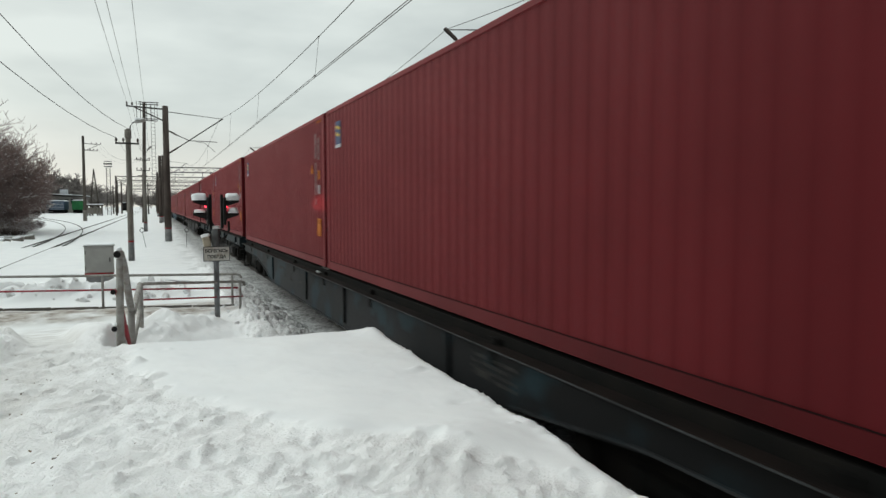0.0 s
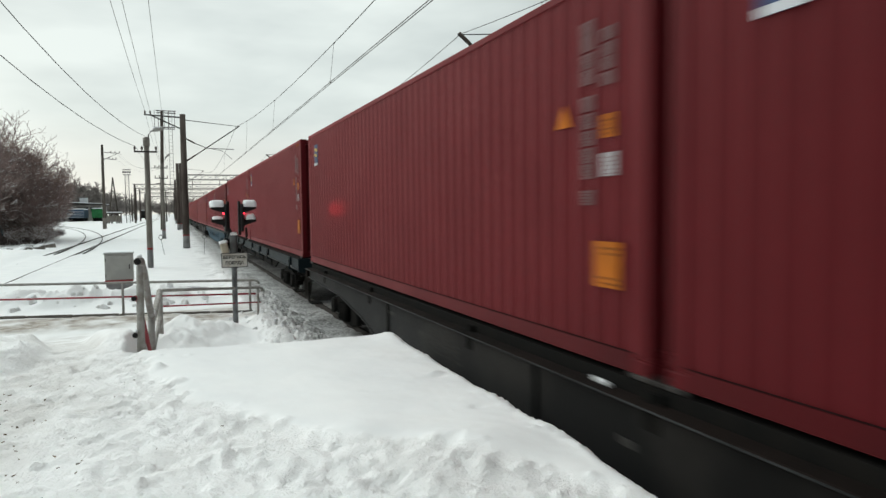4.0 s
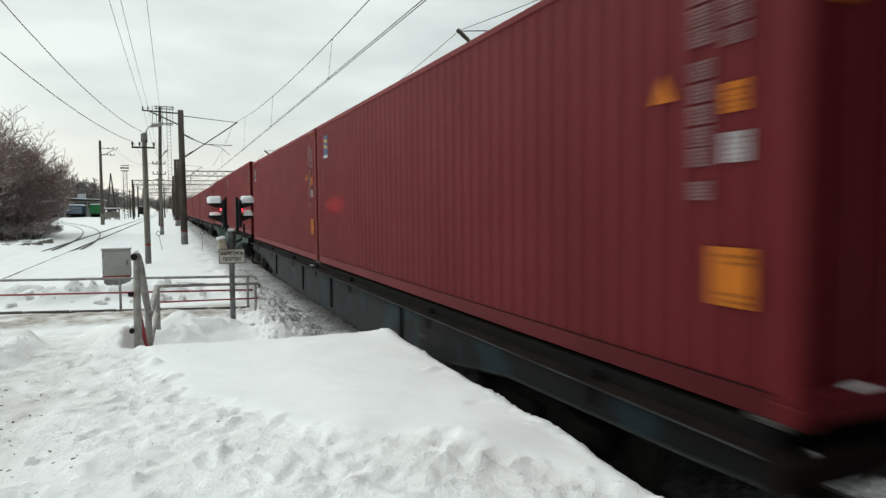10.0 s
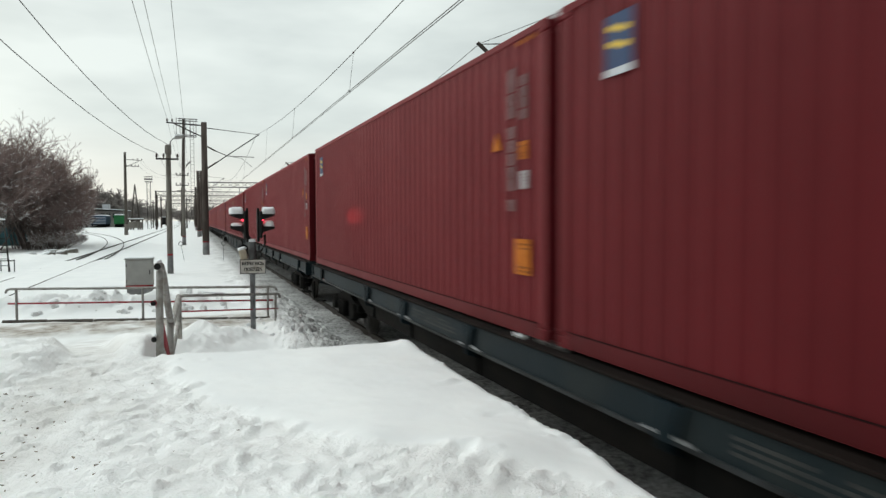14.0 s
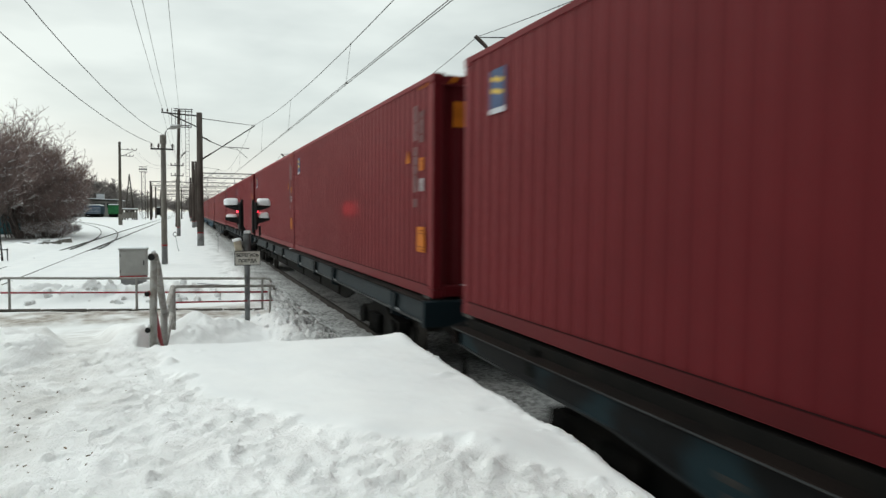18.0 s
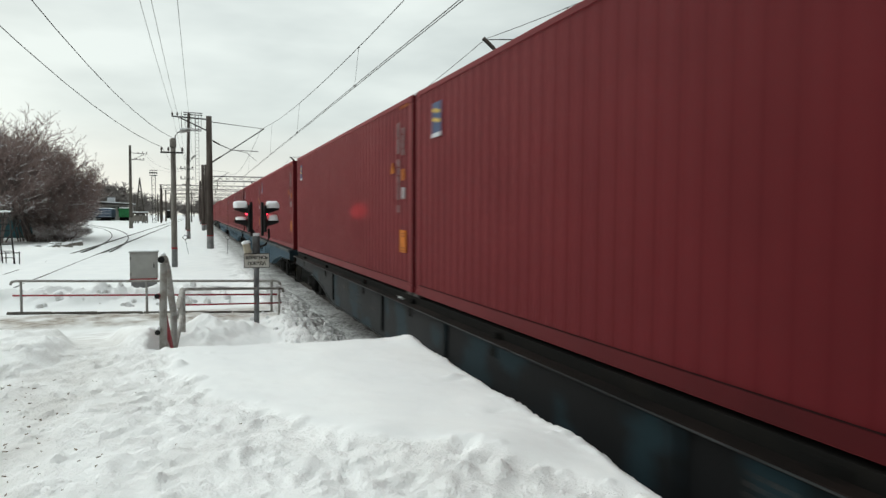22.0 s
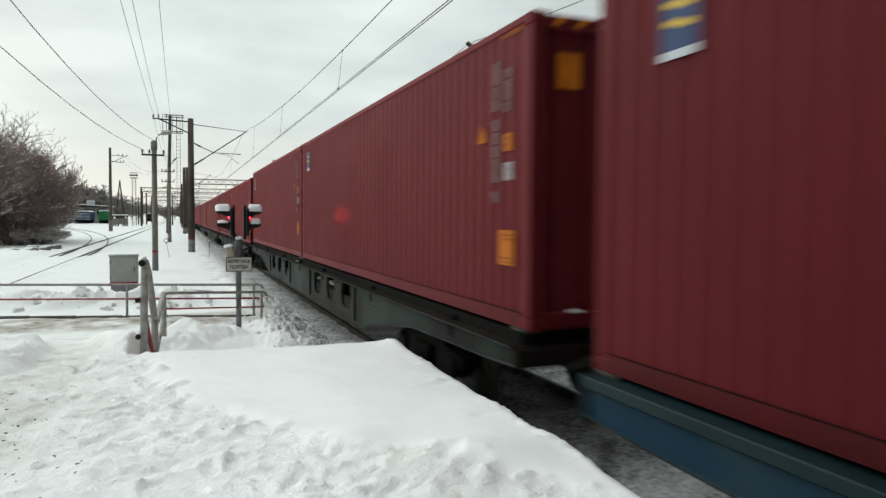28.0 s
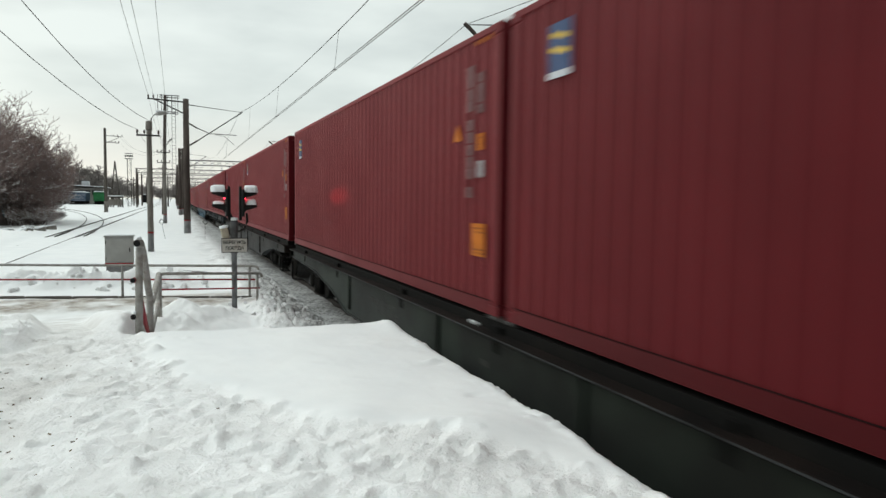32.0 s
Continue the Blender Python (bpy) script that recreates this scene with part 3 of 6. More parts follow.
def corrugated(y0, y1, z0, z1, x, depth, pitch=0.236):
    """A pressed steel wall in the y-z plane, its outer face at x, pressed in towards +x by depth."""
    bm, prof, y = B(), [], y0
    prof.append((y0, 0.0))
    n = max(1, int((y1 - y0) / pitch))
    step = (y1 - y0) / n
    for k in range(n):
        a = y0 + k * step
        prof += [(a + step * 0.14, 0.0), (a + step * 0.38, depth), (a + step * 0.63, depth), (a + step * 0.87, 0.0)]
    prof.append((y1, 0.0))
    lo = [bm.verts.new((x + d, yy, z0)) for yy, d in prof]
    hi = [bm.verts.new((x + d, yy, z1)) for yy, d in prof]
    for i in range(len(prof) - 1):
        bm.faces.new((lo[i + 1], lo[i], hi[i], hi[i + 1]))
    return bm


def plaque(x, y0, y1, z0, z1, t=0.004):
    """A thin sheet on the near side wall."""
    return box(B(), x - t, x + t, y0, y1, z0, z1)


def bars(x, y0, y1, z0, z1, rows, cols, fill=0.62, bm=None):
    """Unreadable stencilled lettering: rows of short bars."""
    bm = bm or B()
    rh, cw = (z1 - z0) / rows, (y1 - y0) / cols
    rnd = random.Random(rows * 31 + cols)
    for r in range(rows):
        for c in range(cols):
            if rnd.random() < 0.88:
                w = cw * fill * rnd.uniform(0.7, 1.15)
                box(bm, x - 0.002, x + 0.004, y0 + c * cw, y0 + c * cw + w, z0 + r * rh, z0 + r * rh + rh * fill)
    return bm


def build_container(M_RED, M_RED_RAIL):
    c = thing("shipping_container", "dark red corrugated forty-foot steel container riding on a flat wagon", "container", group="containers on the train")
    e = L40 / 2
    wall = mesh_of("side_wall", corrugated(-e + 0.16, e - 0.16, 0.15, H40 - 0.07, -W40 + 0.006, 0.02), M_RED)
    part("side_wall", wall, M_RED, c)
    part("side_wall", wall, M_RED, c, at=Matrix.Rotation(math.pi, 4, "Z"))
    end = corrugated(-W40 + 0.12, W40 - 0.12, 0.16, H40 - 0.13, -e + 0.085, 0.045, 0.3)
    bmesh.ops.transform(end, matrix=Matrix.Rotation(math.pi / 2, 4, "Z") @ Matrix.Identity(4), verts=end.verts)
    part("front_wall", end, M_RED, c)
    for s, lab in ((-1, ""), (1, "")):
        bm = box(B(), 0.01 * s if s > 0 else -W40 + 0.1, W40 - 0.1 if s > 0 else -0.01, e - 0.06, e - 0.02, 0.16, H40 - 0.13)
        door = part("door", bm, M_RED, c)
        for z in (0.97, 1.76) if s < 0 else ():
            part("hinge", box(B(), *sorted((s * (W40 - 0.16), s * (W40 - 0.02))), e - 0.02, e + 0.012, z, z + 0.11, 0.006), M_STEEL, door, "dark hinge block")
        for k in (0.3, 0.75):
            part("lock_rod", tube(B(), [(s * k, e - 0.005, 0.1), (s * k, e - 0.005, H40 - 0.1)], 0.017, 6), M_STEEL, door)
    part("roof", box(B(), -W40 + 0.03, W40 - 0.03, -e + 0.1, e - 0.1, H40 - 0.05, H40 - 0.018), M_RED, c)
    part("floor_pan", box(B(), -W40 + 0.04, W40 - 0.04, -e + 0.1, e - 0.1, 0.06, 0.15), M_DARK, c)
    for s in (-1, 1):
        part("top_rail", box(B(), *sorted((s * W40, s * (W40 - 0.06))), -e + 0.17, e - 0.17, H40 - 0.075, H40 - 0.006, 0.008), M_RED_RAIL, c)
        bm = box(B(), *sorted((s * (W40 + 0.0), s * (W40 - 0.05))), -e + 0.17, e - 0.17, 0.012, 0.152, 0.006)
        part("bottom_rail", bm, M_RED_SILL if M_RED_RAIL is not M_BROWN else M_BROWN, c)
        for t in (-1, 1):
            part("corner_post", box(B(), *sorted((s * W40, s * (W40 - 0.13))), *sorted((t * (e - 0.005), t * (e - 0.165))), 0.118, H40 - 0.118, 0.012), M_RED_RAIL, c)
            for z in (0.0, H40 - 0.118):
                part("corner_casting", box(B(), *sorted((s * (W40 + 0.004), s * (W40 - 0.158))), *sorted((t * e, t * (e - 0.178))), z, z + 0.118, 0.014), M_RED_RAIL, c)
        # A thin dark strip stands for the shade where wall meets rail.
        part("seam", box(B(), *sorted((s * (W40 - 0.012), s * (W40 + 0.002))), -e + 0.17, e - 0.17, 0.1525, 0.157), M_SEAM_SHADE, c, "thin dark strip painted as the shade line over the bottom rail")
    for t in (-1, 1):
        part("header_beam", box(B(), -W40 + 0.16, W40 - 0.16, *sorted((t * (e - 0.01), t * (e - 0.11))), H40 - 0.13, H40 - 0.02, 0.008), M_RED_RAIL, c)
        part("sill_beam", box(B(), -W40 + 0.16, W40 - 0.16, *sorted((t * (e - 0.01), t * (e - 0.11))), 0.015, 0.16, 0.008), M_RED_RAIL, c)
    # markings
    x = -W40 - 0.002
    logo = part("emblem_panel", plaque(x, e - 1.06, e - 0.72, 2.17, 2.62), M_LOGO_BLUE, c, "blue emblem panel with yellow stripes")
    for z in (2.36, 2.48):
        bm = prism(B(), [(e - 1.02, z - 0.02), (e - 0.76, z + 0.035), (e - 0.76, z + 0.078), (e - 1.02, z + 0.023)], "x", x - 0.007, x - 0.001)
        part("emblem_stripe", bm, M_LOGO_YELLOW, logo)
    part("emblem_band", box(B(), x - 0.007, x - 0.001, e - 1.06, e - 0.72, 2.17, 2.225), M_LOGO_WHITE, logo)
    blocks = [(-e + 0.66, z, z + 0.115, 5) for z in (1.19, 1.39, 1.51, 1.64, 1.77, 1.9, 2.1, 2.22, 2.35, 2.46)]
    blocks += [(-e + 0.4, z, z + 0.095, 5) for z in (2.06, 2.17, 2.27, 2.38)]
    for column in (blocks[:10], blocks[10:]):
        bm = B()
        for y, z0, z1, rows in column:
            bars(x, y, y + 0.16, z0, z1, rows, 4, 0.84, bm)
        tagged(part("lettering", bm, M_WHITE, c), "small faded white stencilled lettering", kind="stuff")
    part("warning_triangle", prism(B(), [(-e + 0.97, 1.81), (-e + 1.18, 1.81), (-e + 1.075, 1.99)], "x", x - 0.004, x + 0.004), M_ORANGE, c, "orange warning triangle")
    label = part("warning_label", plaque(x, -e + 0.39, -e + 0.54, 1.68, 1.85), M_ORANGE, c, "orange warning label")
    tagged(part("print", bars(x - 0.004, -e + 0.4, -e + 0.53, 1.7, 1.83, 4, 4, 0.45), M_PRINT, label), "dark printed lines", kind="stuff")
    plate = part("data_plate", plaque(x, -e + 0.37, -e + 0.54, 1.40, 1.57), M_PLATE, c, "white data plate")
    tagged(part("print", bars(x - 0.004, -e + 0.38, -e + 0.53, 1.41, 1.56, 5, 4, 0.3), M_RED, plate), "fine printed lines", kind="stuff")
    sheet = part("placard", plaque(x, -e + 0.32, -e + 0.64, 0.58, 0.92), M_ORANGE, c, "orange placard")
    for z0, z1, rows in ((0.82, 0.90, 2), (0.60, 0.68, 2)):
        tagged(part("print", bars(x - 0.004, -e + 0.34, -e + 0.62, z0, z1, rows, 6, 0.5), M_PRINT, sheet), "dark printed lines", kind="stuff")
    part("end_placard", box(B(), -W40 + 0.3, -W40 + 0.55, -e + 0.074, -e + 0.086, 2.23, 2.56), M_ORANGE, c, "orange placard")
    bm = B()
    for k in range(9):
        a = -W40 + 0.2 + k * 0.24
        prism(bm, [(a, H40 - 0.115), (a + 0.1, H40 - 0.115), (a + 0.17, H40 - 0.03), (a + 0.07, H40 - 0.03)], "y", -e + 0.004, -e + 0.012)
    ledge, rnd = B(), random.Random(8)
    for k in range(9):
        a = -W40 + 0.18 + k * 0.235
        if rnd.random() < 0.5:
            continue
        prism(ledge, [(a, 0.16), (a + rnd.uniform(0.16, 0.235), 0.16), (a + 0.15, 0.16 + rnd.uniform(0.01, 0.03)), (a + 0.05, 0.16 + rnd.uniform(0.01, 0.035))], "y", -e + 0.02, -e + 0.075)
    tagged(part("snow", ledge, M_SNOWCAP, c), "snow caught on the end sill", kind="stuff")
    part("hazard_stripe", bm, M_ORANGE, c, "yellow and dark hazard stripe")
    bm = B()
    for k in range(4):
        a = -e + 0.22 + k * 0.11
        prism(bm, [(a, H40 - 0.135), (a + 0.035, H40 - 0.135), (a + 0.06, H40 - 0.09), (a + 0.025, H40 - 0.09)], "x", x - 0.002, x + 0.004)
    part("hazard_corner", bm, M_ORANGE, c)
    part("snow_cap", snow_strip(), M_SNOWCAP, c)
    return c


def snow_strip():
    rnd, bm = random.Random(5), B()
    for k in range(14):
        y = -5.4 + k * 0.8 + rnd.uniform(-0.3, 0.3)
        x, r = rnd.uniform(-0.5, 0.9), rnd.uniform(0.3, 0.7)
        pts = [(x + r * math.cos(a) * rnd.uniform(0.4, 0.8), y + r * math.sin(a)) for a in (i * math.tau / 9 for i in range(9))]
        prism(bm, pts, "z", H40 - 0.02, H40 - 0.008)
    return bm


def belly_sill(belly, holes, top=1.17, x=-1.3, t=0.024, lip=0.035):
    """A deep side girder: a plate whose lower edge follows belly(y), with openings (y, z, half width, half height), and flanges."""
    bm = B()
    cuts = sorted({-12.2, 12.2, -11.6, 11.6, -9.2, 9.2, -7.5, 7.5, -6.2, 6.2, 0.0} | {round(h[0] + s * (h[2] + 0.08), 3) for h in holes for s in (-1, 1)})
    cuts = [c for c in cuts if not any(abs(c - h[0]) < h[2] + 0.07 for h in holes)]

    def quad(pts):
        bm.faces.new([bm.verts.new(p) for p in pts])
    for y0, y1 in zip(cuts, cuts[1:]):
        mid = (y0 + y1) / 2
        hole = [h for h in holes if abs(h[0] - mid) < 0.02]
        b0, b1 = belly(y0), belly(y1)
        for side, xx in ((0, x), (1, x + t)):
            if not hole:
                quad([(xx, y0, b0), (xx, y0, top), (xx, y1, top), (xx, y1, b1)])
                continue
            hy, hz, hw, hh = hole[0]
            angs = sorted([math.atan2(z - hz, y - hy) % math.tau for y, z in ((y0, b0), (y0, top), (y1, top), (y1, b1))] + [k * math.tau / 12 for k in range(12)])
            inner, outer = [], []
            for a in angs:
                ca, sa = math.cos(a), math.sin(a)
                k = (abs(ca / hw) ** 3 + abs(sa / hh) ** 3) ** (-1 / 3)
                inner.append((xx, hy + k * ca, hz + k * sa))
                m = min((y1 - hy) / ca if ca > 1e-6 else 9, (y0 - hy) / ca if ca < -1e-6 else 9, (top - hz) / sa if sa > 1e-6 else 9, (b0 - hz) / sa if sa < -1e-6 else 9)
                outer.append((xx, hy + m * ca, hz + m * sa))
            for i in range(len(angs)):
                j = (i + 1) % len(angs)
                quad([inner[i], inner[j], outer[j], outer[i]])
                if side == 0:
                    quad([inner[i], inner[j], (x + t + 0.03, *inner[j][1:]), (x + t + 0.03, *inner[i][1:])])
        quad([(x - 0.03, y0, b0), (x + 0.16, y0, b0), (x + 0.16, y1, b1), (x - 0.03, y1, b1)])
        quad([(x - 0.03, y0, b0 - 0.02), (x - 0.03, y0, b0), (x - 0.03, y1, b1), (x - 0.03, y1, b1 - 0.02)])
        quad([(x - 0.03, y0, b0 - 0.02), (x + 0.16, y0, b0 - 0.02), (x + 0.16, y1, b1 - 0.02), (x - 0.03, y1, b1 - 0.02)])
    bmesh.ops.remove_doubles(bm, verts=bm.verts, dist=0.0005)
    return bm


def side_frame_mesh():
    """A cast bogie side frame in the y-z plane."""
    bm = B()
    prism(bm, [(-1.2, 0.62), (-0.72, 0.66), (-0.35, 0.8), (0.35, 0.8), (0.72, 0.66), (1.2, 0.62), (1.2, 0.48), (0.78, 0.4), (0.42, 0.22), (-0.42, 0.22), (-0.78, 0.4), (-1.2, 0.48)], "x", -0.09, 0.09)
    for s in (-0.925, 0.925):
        tube(bm, [(-0.17, s, 0.475), (0.13, s, 0.475)], 0.155, 12)
    for s in (-0.2, 0.0, 0.2):
        tube(bm, [(-0.14, s, 0.3), (-0.14, s, 0.62)], 0.075, 8)
    return mesh_of("side_frame", bm, M_DARK)


def wheelset_mesh():
    bm = B()
    tube(bm, [(-1.1, 0, 0), (1.1, 0, 0)], 0.075, 10)
    for s in (-1, 1):
        xs = [s * v for v in (0.70, 0.705, 0.735, 0.745, 0.835, 0.845, 0.80, 0.79)]
        rs = [0.36, 0.502, 0.505, 0.478, 0.472, 0.38, 0.34, 0.13]
        tube(bm, [(x, 0, 0) for x in xs], rs, 22)
        for k in range(3):
            a = k * math.tau / 3
            box(bm, *sorted((s * 0.80, s * 0.83)), 0.2 * math.cos(a) - 0.04, 0.2 * math.cos(a) + 0.04, 0.2 * math.sin(a) - 0.04, 0.2 * math.sin(a) + 0.04)
    return mesh_of("wheelset", bm, M_WHEEL)


FRAME_ME, WHEELSET_ME = side_frame_mesh(), wheelset_mesh()
BOLSTER_ME = mesh_of("bolster", box(B(), -1.05, 1.05, -0.22, 0.22, 0.5, 0.86, 0.03), M_DARK)


def add_bogie(wagon, y):
    bg = part("bogie", BOLSTER_ME, M_DARK, wagon, "black cast-steel two-axle bogie", at=(0, y, 0))
    for s in (-1.02, 1.02):
        part("side_frame", FRAME_ME, M_DARK, bg, at=Matrix.Translation((s, 0, 0)) @ (Matrix.Rotation(math.pi, 4, "Z") if s > 0 else Matrix.Identity(4)))
    for s in (-0.925, 0.925):
        ws = part("wheelset", WHEELSET_ME, M_WHEEL, bg)
        ws.matrix_parent_inverse = Matrix.Translation((0, s, 0.475))


def taper(low, flat, high=0.86):
    """The lower edge of a fish-bellied girder."""
    return lambda y: float(np.interp(abs(y), [flat, flat + 2.2, 11.4, 12.2], [low, high - 0.06, high, high + 0.04]))


def build_wagon(kind, mat, label):
    w = thing("flat_wagon", label, "freight wagon", group="wagons of the train")
    holes = []
    if kind == "round":
        holes = [(s * y, 0.77, 0.15, 0.17) for s in (-1, 1) for y in (0.5, 1.25, 2.0, 3.3, 4.1, 5.0)]
    if kind == "windows":
        holes = [(s * y, 0.81, 0.4, 0.25) for s in (-1, 1) for y in (2.35, 3.8, 5.2)]
    if kind == "shallow":
        side = belly_sill(lambda y: 0.92, [])
    else:
        side = belly_sill(taper(0.36, 6.2), holes, 1.16, -1.3) if kind == "round" else belly_sill(taper(0.36, 6.2), holes, 1.06, -1.27, lip=0.1)
    side_me = mesh_of("side_sill", side, mat)
    for extra in (M_SILL_SOOT, M_LIP):
        side_me.materials.append(extra)
    if kind != "shallow":
        outer = min(v.co.x for v in side_me.vertices) + 0.005
        # The girder's lower lip is coloured pale as an edge highlight.
        for p in side_me.polygons:
            p.material_index = 2 if p.center.x < outer else int(kind == "windows" and -6.1 < p.center.y < -1.45)
    for turn in (0, math.pi):
        sill = part("side_sill", side_me, mat, w, at=Matrix.Rotation(turn, 4, "Z"))
        if kind != "shallow":
            rib = mesh_of("stiffener", box(B(), -1.31, -1.27, -0.02, 0.02, 0.44, 1.055), mat)
            for y in ((-5.95, 5.95, -1.55, 1.55) if kind != "round" else (-5.9, 5.9)):
                part("stiffener", rib, mat, sill, at=(0, y, 0))
    if kind in ("plain", "windows"):
        for s in (-1, 1):
            part("top_flange", box(B(), *sorted((s * 1.09, s * 1.37)), -12.2, 12.2, 1.06, 1.09, 0.008), M_RUSTY, w, "sooty rust-brown flange")
            # A thin pale strip paints the highlight along the flange edge.
            part("flange_edge", box(B(), *sorted((s * 1.366, s * 1.373)), -12.19, 12.19, 1.07, 1.083), M_LIP, w, "flange edge with a painted pale highlight")
    if kind == "shallow":
        for s in (-1, 1):
            part("top_flange", box(B(), *sorted((s * 1.12, s * 1.335)), -12.2, 12.2, 1.17, 1.2, 0.008), M_RUSTY, w)
            part("bottom_lip", box(B(), *sorted((s * 1.325, s * 1.34)), -12.2, 12.2, 0.895, 0.925), M_LIP, w, "pale lower lip")
    if kind == "round":
        for s in (-1, 1):
            part("top_flange", box(B(), *sorted((s * 1.12, s * 1.365)), -12.2, 12.2, 1.11, 1.2, 0.01), M_FLANGE, w)
    else:
        for s in (-1, 1):
            part("deck_edge", box(B(), *sorted((s * 1.05, s * 1.22)), -12.15, 12.15, 1.06, 1.19), M_DARK, w)
    part("centre_beam", box(B(), -0.34, 0.34, -12.2, 12.2, 0.78 if kind != "shallow" else 0.62, 1.15), M_DARK, w)
    if kind == "shallow":
        for s in (-1, 1):
            part("lower_chord", prism(B(), [(-8.1, 0.91), (-7.0, 0.6), (7.0, 0.6), (8.1, 0.91)], "x", *sorted((s * 1.2, s * 1.14))), M_DARK, w)
            for y in (-6.4, -4.2, -1.7, 1.7, 4.2, 6.4):
                part("hanger", box(B(), s * 1.2 - 0.03, s * 1.2 + 0.03, y - 0.05, y + 0.05, 0.61, 0.9), M_DARK, w)
        outrigger = mesh_of("outrigger", prism(B(), [(-1.37, 1.16), (-0.34, 1.16), (-0.34, 0.7), (-0.9, 0.68), (-1.37, 0.84)], "y", -0.02, 0.02), M_TEAL)
        gusset = mesh_of("gusset", prism(B(), [(-0.17, 1.16), (0.17, 1.16), (0.09, 0.9), (-0.09, 0.9)], "x", -1.36, -1.325), M_TEAL)
        for y in (-10.9, -6.4, -4.2, -1.7, 1.7, 4.2, 6.4, 10.9):
            og = part("outrigger", outrigger, M_TEAL, w, "teal bracket", at=(0, y, 0))
            part("gusset", gusset, M_TEAL, og)
            for k in (-1, 1):
                drift = prism(B(), [(k * 0.11, 0.925), (k * (0.3 if y > 0 else 0.24), 0.925), (k * 0.2, 0.937), (k * 0.12, 0.952)], "x", -1.338, -1.31)
                part("snow", drift, M_GREY_SNOW, og, "wedge of snow beside the bracket")
            part("outrigger", outrigger, M_TEAL, w, "teal bracket", at=Matrix.Translation((0, y, 0)) @ Matrix.Rotation(math.pi, 4, "Z"))
    else:
        beam = mesh_of("cross_beam", box(B(), -1.28, 1.28, -0.06, 0.06, 0.9, 1.16), M_DARK)
        for y in (-10.5, -7.0, -3.0, 0.0, 3.0, 7.0, 10.5):
            part("cross_beam", beam, M_DARK, w, at=(0, y, 0))
    for s in (-1, 1):
        low = 0.84 if kind in ("shallow", "round") else 0.88
        bm = box(B(), -1.34, 1.34, *sorted((s * 12.2, s * 12.3)), low, 1.19 if low < 0.85 else 1.07, 0.015)
        part("end_beam", bm, {"shallow": M_SILL_TEAL, "round": M_TEAL}.get(kind, M_RUSTY), w)
        cp = part("coupler", box(B(), -0.12, 0.12, *sorted((s * 12.3, s * 12.78)), 0.92, 1.14, 0.03), M_DARK, w, "black automatic coupler")
        part("brake_hose", tube(B(), [(0.3, s * 12.32, 0.85), (0.32, s * 12.5, 0.5), (0.28, s * 12.78, 0.42)], 0.025, 6), M_DARK, cp)
        part("step", box(box(B(), -1.36, -1.32, *sorted((s * 11.9, s * 11.94)), 0.35, 0.8), -1.36, -1.12, *sorted((s * 11.5, s * 11.95)), 0.33, 0.36), M_DARK, w)
        part("uncoupling_lever", tube(B(), [(-1.3, s * 12.36, 0.75), (-0.5, s * 12.4, 1.0), (0, s * 12.5, 1.0)], 0.014, 5), M_STEEL, w)
        add_bogie(w, s * 9.25)
    pedestal = mesh_of("container_lock", box(box(B(), -1.24, -1.06, -0.12, 0.12, 1.2, 1.235, 0.005), -1.18, -1.12, -0.04, 0.04, 1.2, 1.28), M_STEEL)
    for y in (-12.1, -0.16, 0.16, 12.1):
        for s in (0, 1.0):
            part("container_lock", pedestal, M_STEEL, w, at=(s * 2.3, y, 0))
    part("air_tank", tube(B(), [(0.55, 1.8, 0.62), (0.55, 2.8, 0.62)], 0.17, 10), M_DARK, w)
    part("brake_cylinder", tube(B(), [(-0.55, -2.4, 0.62), (-0.55, -1.8, 0.62)], 0.15, 10), M_DARK, w)
    part("brake_rod", tube(B(), [(-0.55, -8.2, 0.55), (-0.55, -1.0, 0.62), (0.3, 8.2, 0.55)], 0.018, 5), M_DARK, w)
    rows_of = {"plain": ((-7.4, -6.5, 0.72, 0.98), (3.2, 4.3, 0.66, 0.9)), "round": ((-0.3, 0.32, 0.62, 0.92), (6.3, 7.2, 0.8, 1.04)), "windows": ((-7.5, -6.35, 0.66, 0.98), (1.6, 1.85, 0.5, 0.9)), "shallow": ((-3.9, -2.2, 0.98, 1.12), (2.2, 3.9, 0.98, 1.12))}
    for y0, y1, z0, z1 in rows_of[kind]:
        face = -1.302 if kind in ("round", "shallow") else -1.272
        tagged(part("lettering", bars(face, y0, y1, z0, z1, 3 if kind == "shallow" else 4, 9, 0.5), M_MARK, w), "rows of faded pale stencilled lettering", kind="stuff")
    if kind in ("plain", "round"):
        rnd = random.Random(len(label))
        for _ in range(6):
            y, z, ww, hh = rnd.uniform(-8, 8), rnd.uniform(0.7, 1.0), rnd.uniform(0.15, 0.5), rnd.uniform(0.03, 0.07)
            part("stencil_mark", box(B(), *((-1.306, -1.298) if kind == "round" else (-1.276, -1.268)), y, y + ww, z, z + hh), M_MARK, w, "faded pale stencil mark")
    snow = B()
    top_z = 1.2 if kind in ("round", "shallow") else 1.09
    rnd = random.Random(3)
    for k in range(4):
        y, s = rnd.gauss(0, 0.4), rnd.choice((-1, 1))
        prism(snow, [(s * 1.31 + rnd.uniform(-0.03, 0.03), y), (s * 1.25, y + rnd.uniform(0.05, 0.16)), (s * 1.18, y + 0.05)], "z", top_z, top_z + rnd.uniform(0.008, 0.03))
    tagged(part("snow", snow, M_SNOWCAP, w), "thin snow caught on the sills", kind="stuff")
    return w


